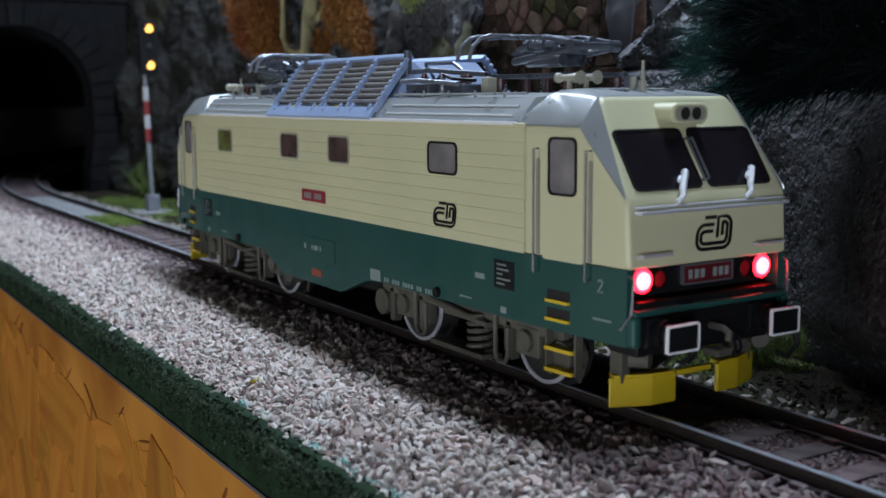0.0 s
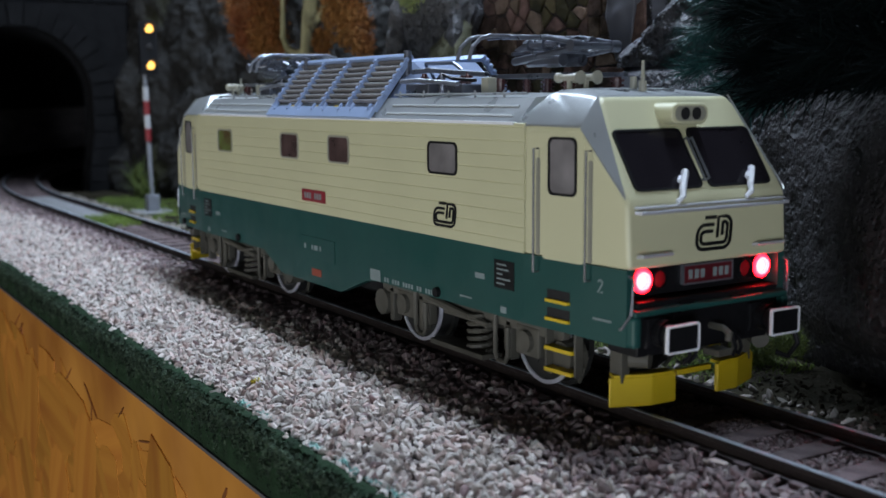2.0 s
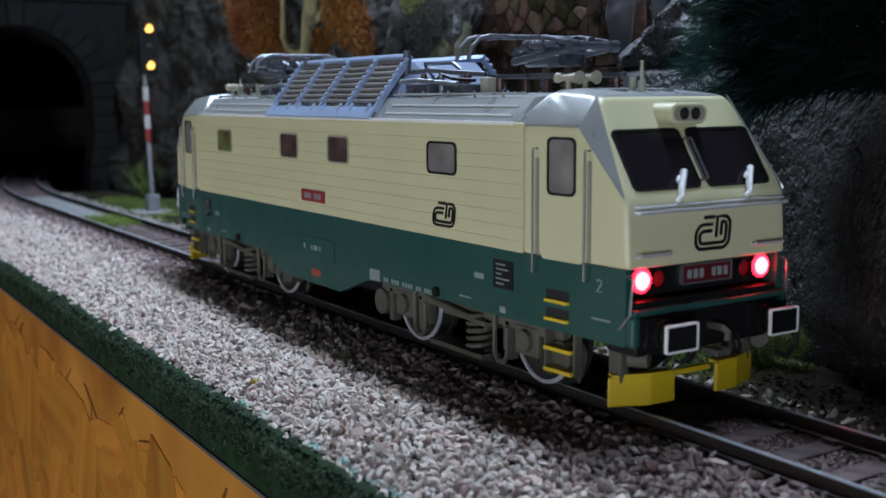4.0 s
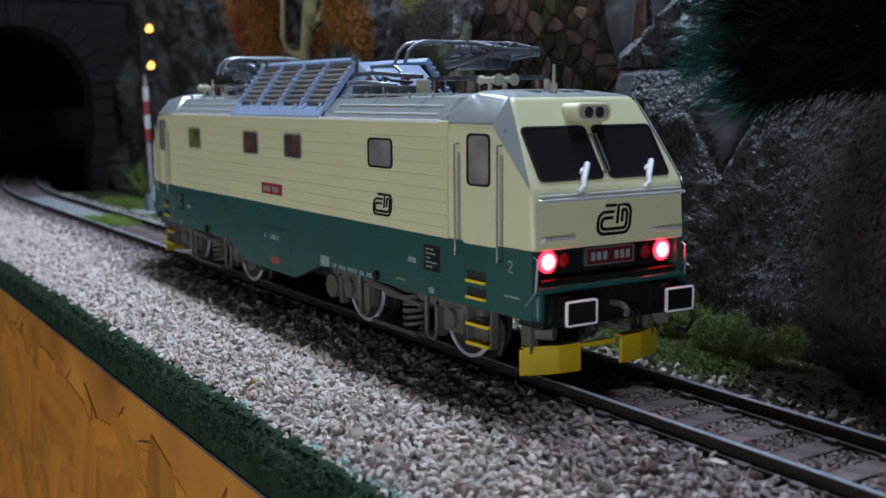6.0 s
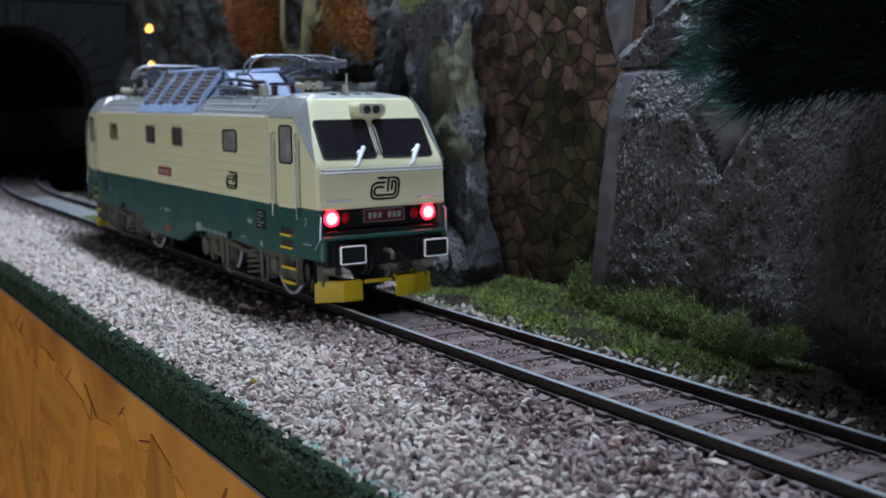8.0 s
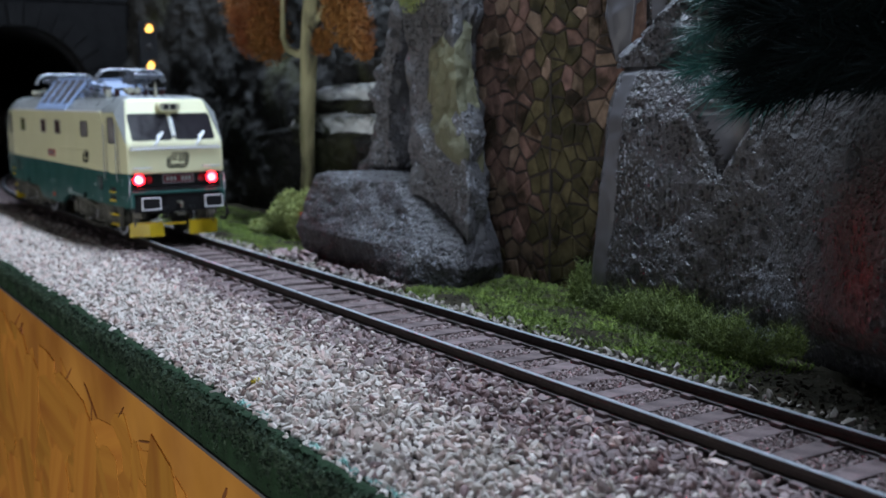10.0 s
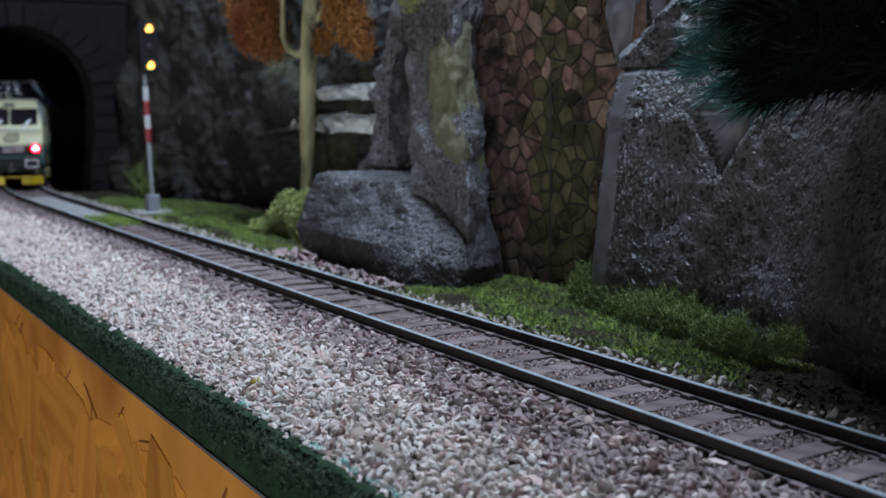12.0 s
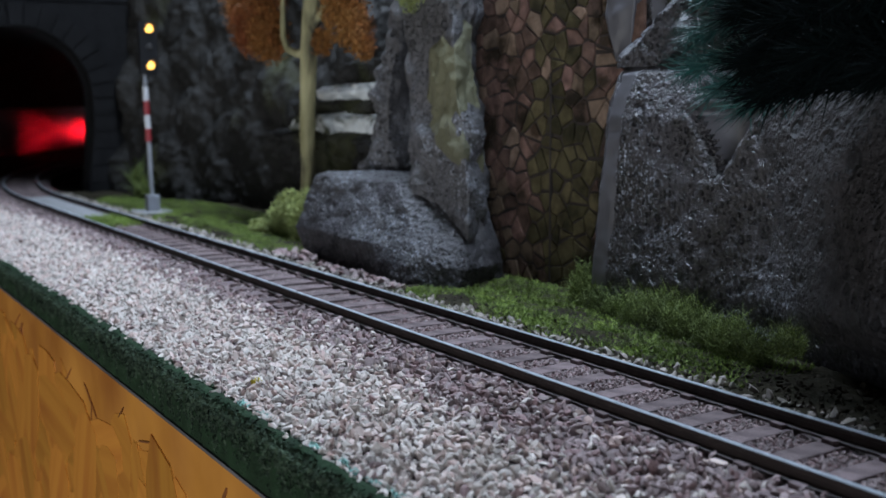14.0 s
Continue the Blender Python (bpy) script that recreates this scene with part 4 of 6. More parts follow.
# ---- autumn tree ----
tree = thing("autumn_tree", "model tree with pale mossy bark and rust-orange leaves", "tree")
trunk = tube([(-146.5, 50, -4), (-146, 50, 6), (-145.5, 50, 20), (-145, 50, 35), (-144.5, 50, 48), (-143, 50, 60), (-141, 50, 72), (-140, 51, 90), (-138, 52, 112)], [3.4, 2.7, 2.4, 2.5, 2.7, 2.9, 2.8, 2.2, 1.2], 14)
for v in trunk.verts:
    v.co += Vector((noise.noise(v.co * 0.25), noise.noise(v.co * 0.25 + Vector((9, 0, 0))), 0)) * 0.8
part("trunk", trunk, BARK, tree, "pale mossy trunk", True)
limbs = ([(-144, 50, 59.5), (-152, 50, 59.5), (-160, 50, 61.5), (-163.5, 50, 66), (-163, 50, 78), (-158, 50, 96)], [(-141, 50, 67), (-134, 50, 71), (-129, 50, 76), (-126, 50, 88)], [(-140, 51, 85), (-150, 46, 95), (-164, 44, 104)], [(-139, 51, 90), (-128, 55, 100), (-116, 56, 108)])
for k, pts in enumerate(limbs):
    part("limb", tube(pts, [1.7 - 1.1 * i / (len(pts) - 1) for i in range(len(pts))], 9), BARK, tree, smooth=True)
crown = [(-186, 50, 77, 17, 8, 14), (-197, 50, 80, 11, 8, 17), (-176, 50, 66, 12, 7, 9), (-192, 50, 67, 9, 6, 7), (-118, 50, 75, 10, 7, 14), (-109, 50, 66, 7, 6, 9), (-104, 50, 60, 4, 4, 5), (-136, 52, 63, 4, 4, 6), (-160, 54, 100, 40, 16, 14), (-118, 54, 98, 26, 14, 14), (-150, 44, 96, 14, 8, 10)]
leaf_ob = leaves("leaves", in_blobs(crown, 60000, 61, 0.25), 1.15, AUTUMN, 62, 0.7)
leaf_ob.parent = tree
leaf_ob["label"] = "rust-orange and yellow-brown leaves"

# ---- conifer over the cliff ----
conifer = thing("conifer", "dark blue-green model conifer on the cliff", "tree")
part("trunk", tube([(118, 46, 30), (117, 45, 70), (116, 44, 130)], [2.4, 2.0, 1.0], 10), DARKBARK, conifer, smooth=True)


def needle_bough(tip, root, n, length, seed):
    rs_ = np.random.RandomState(seed)
    root, tip = np.array(root, float), np.array(tip, float)
    t = rs_.uniform(0.15, 1.0, n) ** 0.8
    axis = (tip - root) / np.linalg.norm(tip - root)
    feet = root + (tip - root) * t[:, None] + rs_.normal(0, 0.7, (n, 3))
    d = axis + rs_.normal(0, 0.55, (n, 3))
    d /= np.linalg.norm(d, axis=1)[:, None]
    ends = feet + d * (length * rs_.uniform(0.5, 1.1, n))[:, None]
    side = np.cross(d, rs_.normal(size=(n, 3)))
    side *= (0.13 if seed < 105 else 0.2) / np.linalg.norm(side, axis=1)[:, None]
    return np.stack([feet - side, feet + side, ends], 1).reshape(-1, 3)


for k, (tip, root, n, length) in enumerate((
        ((53, 32, 49), (74, 35, 55), 560, 7), ((55, 31, 55), (76, 35, 61), 480, 7), ((58, 30, 61), (78, 35, 67), 420, 7), ((61, 30, 45), (78, 34, 51), 460, 7), ((68, 28, 42.5), (82, 33, 48), 400, 7),
        ((70, 27, 58), (104, 38, 62), 1400, 9), ((72, 26, 50), (104, 38, 55), 1400, 9), ((76, 24, 64), (106, 38, 68), 1200, 9), ((80, 20, 45), (104, 38, 50), 1200, 8), ((84, 18, 55), (108, 38, 60), 700, 9), ((92, 16, 50), (112, 38, 56), 700, 9), ((100, 16, 60), (114, 40, 64), 700, 9), ((74, 24, 66), (104, 38, 72), 700, 9), ((88, 18, 68), (110, 38, 72), 700, 9), ((106, 14, 48), (118, 40, 56), 700, 9), ((118, 14, 56), (120, 40, 62), 700, 9), ((130, 16, 50), (122, 42, 58), 600, 9), ((96, 16, 76), (114, 40, 80), 600, 9), ((112, 14, 72), (118, 40, 76), 600, 9))):
    limb = part("bough", tube([tuple(root), tuple(Vector(root).lerp(Vector(tip), 0.5) + Vector((0, 0, 1.2))), tuple(tip)], [0.8, 0.5, 0.2], 6), DARKBARK, conifer)
    # First five boughs keep the lit colour, the rest the shade-dark copy.
    tuft = raw_mesh("needles", needle_bough(tip, root, n, length, 100 + k), np.arange(3 * n).reshape(-1, 3).tolist(), NEEDLE if k < 5 else SHADENEEDLE)
    tuft.parent = limb

# Added mass in the shade-dark colour fills the gaps between the boughs.
mass = leaves("needle_mass", in_blobs([(98, 36, 64, 22, 9, 14), (118, 34, 58, 20, 10, 14), (84, 37, 66, 14, 7, 12), (135, 34, 60, 20, 10, 18), (108, 36, 78, 30, 10, 14)], 9000, 91, 0.1), 4.5, SHADENEEDLE, 92, 0.25)
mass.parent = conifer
mass["label"] = "inner needles with the crown's shade put into their colour"

# ---- signal ----
signal = thing("railway_signal", "model colour-light signal with two yellow lights lit on a red-and-white pole", "signal")
part("base_slab", box(-262, -243, 21, 36, -4.0, -2.4, 0.3), CONCRETE, signal, "pale concrete slab")
foot = box(-256.4, -251.6, 26.2, 31.4, -2.6, 4.3, 0.5)
part("mast_foot", foot, POLEGREY, signal)


def mast(z):
    return (-254, 28.8 - 0.9 * (z / 54), z)


part("mast", tube([mast(3.8), mast(27)], 0.95, 12), POLEGREY, signal)
for z0, z1, mat in ((26.6, 32, POLERED), (32, 37.8, POLEWHITE), (37.8, 43.6, POLERED), (43.6, 49.4, POLEWHITE)):
    part("mast_band", tube([mast(z0), mast(z1)], 1.25, 12), mat, signal)
part("mast", tube([mast(49.4), mast(58)], 0.8, 12), POLEGREY, signal)
head_ = part("signal_head", prism(round_rect(29.6, 65.3, 7.4, 21.8, 1.2), "x", -255.5, -252.2), BLACK, signal, "black signal head")
for y, z in ((29.9, 73.2), (30.0, 58.2)):
    part("lamp", ball((-252.0, y, z), 1.7, 14, (0.5, 1, 1)), SIGNALGLOW, head_, "lit yellow lamp")
    part("visor", prism([(y + 2.2 * math.cos(a), z + 2.2 * math.sin(a)) for a in np.linspace(0, math.pi, 9)] + [(y + 1.9 * math.cos(a), z + 1.9 * math.sin(a)) for a in np.linspace(math.pi, 0, 9)], "x", -252.3, -249.6), BLACK, head_)
part("lamp", ball((-252.1, 29.9, 65.7), 1.5, 12, (0.4, 1, 1)), DARKSLOT, head_, "dark unlit lamp")

# ---- strands of the board ----
rb = random.Random(3)
for k in range(230):
    gap = k % 7 == 3
    L_, w_ = (rb.uniform(4, 13), rb.uniform(0.25, 0.9)) if gap else (rb.uniform(16, 44), rb.uniform(9, 24))
    n_ = 9
    pts = []
    for i in range(n_):
        a = 2 * math.pi * i / n_
        pts.append((L_ / 2 * math.cos(a) * rb.uniform(0.75, 1.1), w_ / 2 * math.copysign(abs(math.sin(a)) ** 0.6, math.sin(a)) * rb.uniform(0.8, 1.1)))
    st = part("wood_strand", prism(pts, "y", -0.05, 0.3), DARKSTRAND if gap else STRAND, board)
    turn = rb.uniform(-90, 90)
    reach = 0.6 * (abs(L_ * math.sin(radians(turn))) + abs(w_ * math.cos(radians(turn))))
    x_ = rb.uniform(-170, 80)
    st.matrix_basis = pose(x_ * MM, (-53.25 - 0.0011 * k) * MM, (edge_z(x_) - 0.4 - reach - abs(rb.gauss(0, 24))) * MM, 0, turn, 0)

# ---- locomotive ----
loco = thing("locomotive", "cream and green model electric locomotive with silver roof on the rails", "locomotive")


def hull(points, bevel=0.0, segments=2):
    bm = bmesh.new()
    for p in points:
        bm.verts.new(p)
    bmesh.ops.convex_hull(bm, input=bm.verts[:])
    bmesh.ops.dissolve_limit(bm, angle_limit=0.02, verts=bm.verts[:], edges=bm.edges[:])
    if bevel:
        bmesh.ops.bevel(bm, geom=bm.edges[:], offset=bevel, segments=segments, affect="EDGES", profile=0.5)
    return bm


def both(points):
    return [(x, s * y, z) for x, y, z in points for s in (-1, 1)]


def flip(points, end):
    return [(end * x, y, z) for x, y, z in points]


def lay(bm, origin, u, v):
    """Lays a mesh drawn in x, y onto the plane of u and v, its z outwards."""
    u, v = Vector(u).normalized(), Vector(v).normalized()
    n = u.cross(v)
    m = Matrix((u, v, n)).transposed().to_4x4()
    bmesh.ops.transform(bm, matrix=Matrix.Translation(origin) @ m, verts=bm.verts)
    return bm


def side_frame(side):
    """Origin, u and v of the body's side, seen from outside."""
    return (0, side * 16.9, 0), (-side, 0, 0), (0, 0, 1)


# body shell: green skirt, cream upper body with pressed grooves, two cabs
def taper(bm):
    """Draws the body's sides in a little towards both ends."""
    for v in bm.verts:
        over = abs(v.co.x) - 68.5
        if over > 0:
            v.co.y -= math.copysign(0.0665 * over, v.co.y)
    return bm


skirt_pieces = ([(-68.5, 10.8), (-29, 10.8), (-29, 21.3), (-68.5, 21.3)], [(-29, 10.8), (-19.5, 6.7), (8.5, 6.5), (19.5, 10.3), (24, 10.8), (24, 21.3), (-29, 21.3)], [(24, 10.8), (68.5, 10.8), (68.5, 21.3), (24, 21.3)], [(68.5, 10.8), (89.6, 10.8), (89.6, 21.3), (68.5, 21.3)], [(-68.5, 10.8), (-89.6, 10.8), (-89.6, 21.3), (-68.5, 21.3)])
lower_body = part("lower_body", box(-77.0, 77.0, -14.9, 14.9, 14.5, 21.3), GREEN, loco, "dark green lower body")
for side in (-1, 1):
    apron = bmesh.new()
    for piece in skirt_pieces:
        prism(piece, "y", side * 16.9, side * 15.6, apron)
    bmesh.ops.remove_doubles(apron, verts=apron.verts[:], dist=0.01)
    part("side_skirt", taper(apron), GREEN, loco, "dark green side skirt")

side_profile = [(-16.9, 21.3)]
z = 22.9
while z < 40:
    side_profile += [(-16.9, z), (-16.78, z + 0.06), (-16.78, z + 0.22), (-16.9, z + 0.28)]
    z += 2.12
side_profile += [(-16.9, 40.5), (-15.0, 41.0)]
section = side_profile + [(-y, z) for y, z in side_profile[::-1]]
part("upper_body", prism(section, "x", -68.5, 68.5), CREAM, loco, "cream body sides with horizontal grooves")

WS_O, WS_V = (89.4, 0, 30.4), (-9.1, 0, 13.9)
for end in (-1, 1):
    cab = [(68.5, 16.9, 21.3), (90.0, 15.47, 21.3), (89.4, 15.5, 30.4), (80.5, 16.1, 40.0), (68.5, 16.9, 40.0), (80.3, 12.6, 44.3), (68.5, 12.6, 44.3)]
    cab_ob = part("cab", hull(flip(both(cab), end), 0.65, 3), CREAM, loco, "cream driver's cab with sloping windscreen")
    top = [(65.4, 17.05, 40.1), (80.8, 16.3, 40.0), (70.0, 12.8, 45.3), (79.7, 12.7, 44.5), (70.6, 7, 45.7), (78.2, 7, 44.85)]
    part("cab_roof", hull(flip(both(top), end), 0.6, 4), SILVER, loco, "silver cab roof", True)
    for side in (-1, 1):
        tri = [Vector((89.0, 15.5, 30.6)), Vector((88.8, 15.35, 31.2)), Vector((80.0, 12.7, 44.4)), Vector((80.5, 16.25, 39.9))]
        tri2 = [p + Vector((0.16, 0.16, 0.16)) for p in tri]
        part("cab_corner", hull([(end * p.x, side * p.y, p.z) for p in tri + tri2]), SILVER, cab_ob, "silver corner panel")
    # windscreen
    wo, wv = (end * WS_O[0], 0, WS_O[2]), (end * WS_V[0], 0, WS_V[2])
    wu = (0, end, 0)
    for side in (-1, 1):
        outer_ = round_rect(side * 6.95, 6.3, 12.7, 9.7, 0.9)
        inner_ = round_rect(side * 6.95, 6.3, 12.0, 9.0, 0.7)
        pane = part("windscreen", lay(prism(inner_, "z", -0.2, 0.10), wo, wu, wv), GLASS, cab_ob, "dark tinted windscreen pane")
        part("window_rubber", lay(ring(outer_, inner_, "z", -0.2, 0.24), wo, wu, wv), BLACK, cab_ob)
        wy = side * 6.7 + 1.5
        arm = [(wy - 1.9, -0.7, 0.5), (wy - 0.9, -0.1, 0.9), (wy - 0.35, 1.1, 0.9), (wy + 1.7, 3.9, 0.7)]
        wiper = tube(arm, [0.3, 0.42, 0.5, 0.52], 6)
        tube([(wy - 0.3, 2.3, 0.8), (wy + 0.4, 3.0, 0.75)], 0.35, 5, wiper)
        part("wiper", lay(wiper, wo, wu, wv), WHITE, cab_ob, "white windscreen wiper")
    part("centre_rail", lay(tube([(-0.45, 9.2, 0.2), (-0.45, 9.2, 0.8), (-0.45, 2.6, 0.8), (-0.45, 2.6, 0.2), (0.45, 2.6, 0.2), (0.45, 2.6, 0.8), (0.45, 9.2, 0.8), (0.45, 9.2, 0.2)], 0.16, 6), wo, wu, wv), CHROME, cab_ob, "bright metal post rail")
    # headlight pod under the roof edge
    pod = prism(round_rect(0, 41.9, 7.3, 3.0, 1.4, 6), "x", end * 80.0, end * 85.2)
    bmesh.ops.bevel(pod, geom=[e for e in pod.edges if all(abs(v.co.x) > 85 for v in e.verts)], offset=0.35, segments=3, affect="EDGES", profile=0.5)
    pod_ob = part("headlight_pod", pod, CREAM, cab_ob, "cream headlight pod")
    part("pod_recess", prism(round_rect(0, 41.9, 6.0, 2.1, 1.0, 6), "x", end * 85.1, end * 85.26), CREAMGREY, cab_ob)
    for side in (-1, 1):
        part("headlight", prism(round_rect(side * 1.1, 41.9, 1.75, 1.75, 0.87, 6), "x", end * 85.2, end * 85.34), DARKSLOT if end == 1 else HEADLAMP, cab_ob, "dark unlit headlight" if end == 1 else "lit warm white headlight")
    # front: handrails, plate, emblem, lamps, shelf
    fx = end * 90.0
    bar = tube([(fx, -14.4, 29.0), (fx + end * 0.9, -14.4, 29.0), (fx + end * 0.9, 14.4, 29.0), (fx, 14.4, 29.0)], 0.26, 8)
    tube([(fx - end * 0.5, 0, 28.8), (fx + end * 0.9, 0, 29.0)], 0.2, 6, bar)
    box(min(fx - end * 0.6, fx + end * 0.55), max(fx - end * 0.6, fx + end * 0.55), -14.3, 14.3, 29.5, 29.75, 0.08, bar)
    part("front_handrail", bar, PALEMETAL, loco, "bright metal handrail across the front")
    for side in (-1, 1):
        part("grab_handle", tube([(fx - end * 0.3, side * 13.9, 23.0), (fx + end * 0.8, side * 13.9, 23.2), (fx + end * 0.8, side * 8.4, 23.2), (fx - end * 0.3, side * 8.4, 23.0)], 0.26, 6), PALEMETAL, loco)
    x0, x1 = min(end * 86, end * 88.0), max(end * 86, end * 88.0)
    band = box(x0, x1, -10.1, 10.1, 17.2, 21.25)
    for side in (-1, 1):
        box(x0, x1, side * 11.85 - 1.75, side * 11.85 + 1.75, 17.2, 17.7, 0, band)
        box(x0, x1, side * 11.85 - 1.75, side * 11.85 + 1.75, 20.95, 21.25, 0, band)
        box(x0, x1, side * 13.5 - 0.15, side * 13.5 + 0.15, 17.7, 20.95, 0, band)
    part("lamp_band", band, BLACK, loco, "black recessed lamp band")
    shelf = hull(flip(both([(86, 15.45, 15.0), (90.9, 15.0, 15.0), (90.9, 15.0, 15.8), (86.5, 15.4, 16.5)]), end), 0.25)
    part("buffer_shelf", shelf, GREEN, loco, "dark green ledge above the buffers")
    for side in (-1, 1):
        corner = hull([(end * x, side * y, z) for x in (84.5, 91.0) for y in (13.9, 15.3 if x > 90 else 15.7) for z in (10.8, 15.1)], 0.45, 2)
        part("bumper_corner", corner, GREEN, loco, "dark green rounded bumper corner")
    plate = part("number_plate", prism(round_rect(0.9, 19.5, 9.6, 2.5, 0.2), "x", end * 87.9, end * 88.5), FRONTPLATE, loco, "red number plate with pale bars")
    part("plate_border", ring(round_rect(0.9, 19.5, 10.0, 2.9, 0.25), round_rect(0.9, 19.5, 9.5, 2.4, 0.2), "x", end * 87.9, end * 88.6), CHROME, plate)
    for k in range(7):
        if k != 3:
            part("character_bar", box(min(end * 88.45, end * 88.58), max(end * 88.45, end * 88.58), -3.0 + k * 1.2, -2.25 + k * 1.2, 18.85, 20.15), MARK, plate)
    for side in (-1, 1):
        y = side * 11.8
        housing = ring(round_rect(side * 10.2, 19.4, 6.6, 3.6, 1.7), round_rect(side * 10.2, 19.4, 5.9, 3.0, 1.45), "x", end * 87.8, end * 88.35)
        circles = [[(y + r * math.cos(a), 19.45 + r * math.sin(a)) for a in np.linspace(0, 2 * math.pi, 25)[:-1]] for r in (1.9, 0.95, 1.72, 1.2)]
        barrel = ring(circles[0], circles[1], "x", end * 78.2, end * 88.5)
        merge(barrel, housing)
        er = 0.5 if side == -1 else 0.28
        ring([(side * 8.45 + 1.5 * math.cos(a), 19.4 + 1.5 * math.sin(a)) for a in np.linspace(0, 2 * math.pi, 25)[:-1]], [(side * 8.45 + 1.25 * math.cos(a), 19.4 + 1.25 * math.sin(a)) for a in np.linspace(0, 2 * math.pi, 25)[:-1]], "x", end * 87.8, end * 88.7, housing)
        lamp = part("lamp_housing", housing, BLACK, loco)
        if end == 1:
            part("tail_light", ring(circles[2], circles[3], "x", end * 88.4, end * 88.75), TAILRING, lamp, "glowing red rim of the tail light")
            part("tail_light_lens", ball((end * 88.8, y, 19.45), 1.3, 18, (0.4, 1, 1)), TAILCORE, lamp, "overbright lens of the tail light")
            part("lamp_emitter", cyl((end * 78.6, y, 19.45), (end * 78.7, y, 19.45), er, er, 12), TAIL, lamp)
            part("lamp_back", cyl((end * 78.2, y, 19.45), (end * 78.5, y, 19.45), 1.3, 1.3, 16), BLACK, lamp)
        else:
            part("tail_light", ball((end * 88.2, y, 19.45), 1.55, 16, (0.55, 1, 1)), TAILGLASS, lamp, "unlit red lens")
        part("marker_light", ball((end * 88.15, side * 8.45, 19.4), 1.25, 12, (0.5, 1, 1)), TAILGLASS, lamp, "dark red unlit lens")
        part("corner_rail", tube([(end * 89.6, side * 15.2, 20.6), (end * 90.6, side * 15.2, 20.2), (end * 90.4, side * 15.4, 15.4), (end * 88.9, side * 15.8, 13.2), (end * 88.6, side * 15.8, 13.2)], 0.2, 6), CHROME, loco)
    beam = box(min(end * 84, end * 90.0), max(end * 84, end * 90.0), -13.8, 13.8, 9.2, 16.8, 0.3)
    for side in (-1, 1):
        box(min(end * 89.6, end * 90.6), max(end * 89.6, end * 90.6), side * 10.05 - 2.6, side * 10.05 + 2.6, 10.4, 14.6, 0.3, beam)
        box(min(end * 90, end * 90.5), max(end * 90, end * 90.5), side * 5 - 1.3, side * 5 + 1.3, 14.6, 16.2, 0.15, beam)
    part("buffer_beam", beam, BLACK, loco, "black buffer beam")
    for side in (-1, 1):
        y = side * 10.05
        buf = cyl((end * 89.5, y, 12.4), (end * 94.2, y, 12.4), 1.5, 1.5, 16)
        cyl((end * 89.5, y, 12.4), (end * 92.0, y, 12.4), 2.0, 2.0, 16, buf)
        prism(round_rect(y, 12.4, 5.9, 3.8, 0.3), "x", end * 94.0, end * 94.8, buf)
        buffer = part("buffer", buf, BLACK, loco, "rectangular black buffer with white rim")
        part("buffer_rim", ring(round_rect(y, 12.4, 5.95, 3.85, 0.35), round_rect(y, 12.4, 5.4, 3.3, 0.25), "x", end * 94.5, end * 94.95), WHITE, buffer, "white painted rim")
    hook = tube([(end * 90, 0, 12.2), (end * 92.5, 0, 12.2), (end * 93.6, 0, 11.6), (end * 93.4, 0, 10.6)], 0.5, 8)
    box(min(end * 90, end * 93), max(end * 90, end * 93), -1.4, 1.4, 8.2, 9.2, 0.2, hook)
    part("coupling_hook", hook, BOGIE, loco, "grey coupling hook")
    for side in (-1, 1):
        for k, dy in enumerate((3.6, 4.8)):
            part("brake_hose", tube([(end * 89.5, side * dy, 11.2), (end * 91.0, side * dy, 10.2), (end * 91.2, side * (dy + 0.4), 8.6), (end * 90.4, side * (dy + 0.8), 7.4), (end * 89.4, side * (dy + 1.0), 7.6)], 0.3, 7), BLACK, loco)
        if side == 1:
            part("outer_hose", tube([(end * 90, side * 13.4, 12.6), (end * 92.4, side * 14.6, 11.2), (end * 92.9, side * 15.2, 8.2), (end * 91.6, side * 14.8, 6.0), (end * 90, side * 14, 6.4)], 0.4, 7), BLACK, loco)
        leaf = [(87.2, 4.0), (87.8, 4.2), (87.6, 8.6), (85.2, 14.5), (84.7, 14.2), (87.0, 8.4)]
        plough = prism([(end * x, side * y) for x, y in leaf], "z", 1.2, 5.5)
        bmesh.ops.bevel(plough, geom=[e for e in plough.edges if abs(e.verts[0].co.z - e.verts[1].co.z) < 0.1 or abs(e.verts[0].co.z - e.verts[1].co.z) > 3], offset=0.22, segments=2, affect="EDGES", profile=0.5)
        prism([(end * x, side * y) for x, y in ((87.7, 4.6), (87.5, 8.6), (85.4, 13.8), (83.6, 13.0), (85.6, 8.0), (85.8, 4.6))], "z", 5.3, 5.8, plough)
        part("rail_guard", plough, YELLOW, loco, "yellow rail guard plate")
        part("guard_bracket", box(min(end * 83.5, end * 86), max(end * 83.5, end * 86), side * 12.2 - 0.8, side * 12.2 + 0.8, 4.6, 10.5, 0.2), BOGIE, loco)
        part("cylinder", cyl((end * 87.2, side * 12.5, 8.6), (end * 89.6, side * 11.0, 8.6), 1.3, 1.3, 14), BOGIE, loco)
    part("guard_bar", box(min(end * 86.4, end * 87.2), max(end * 86.4, end * 87.2), -3.4, 3.4, 4.7, 5.5, 0.1), YELLOW, loco)


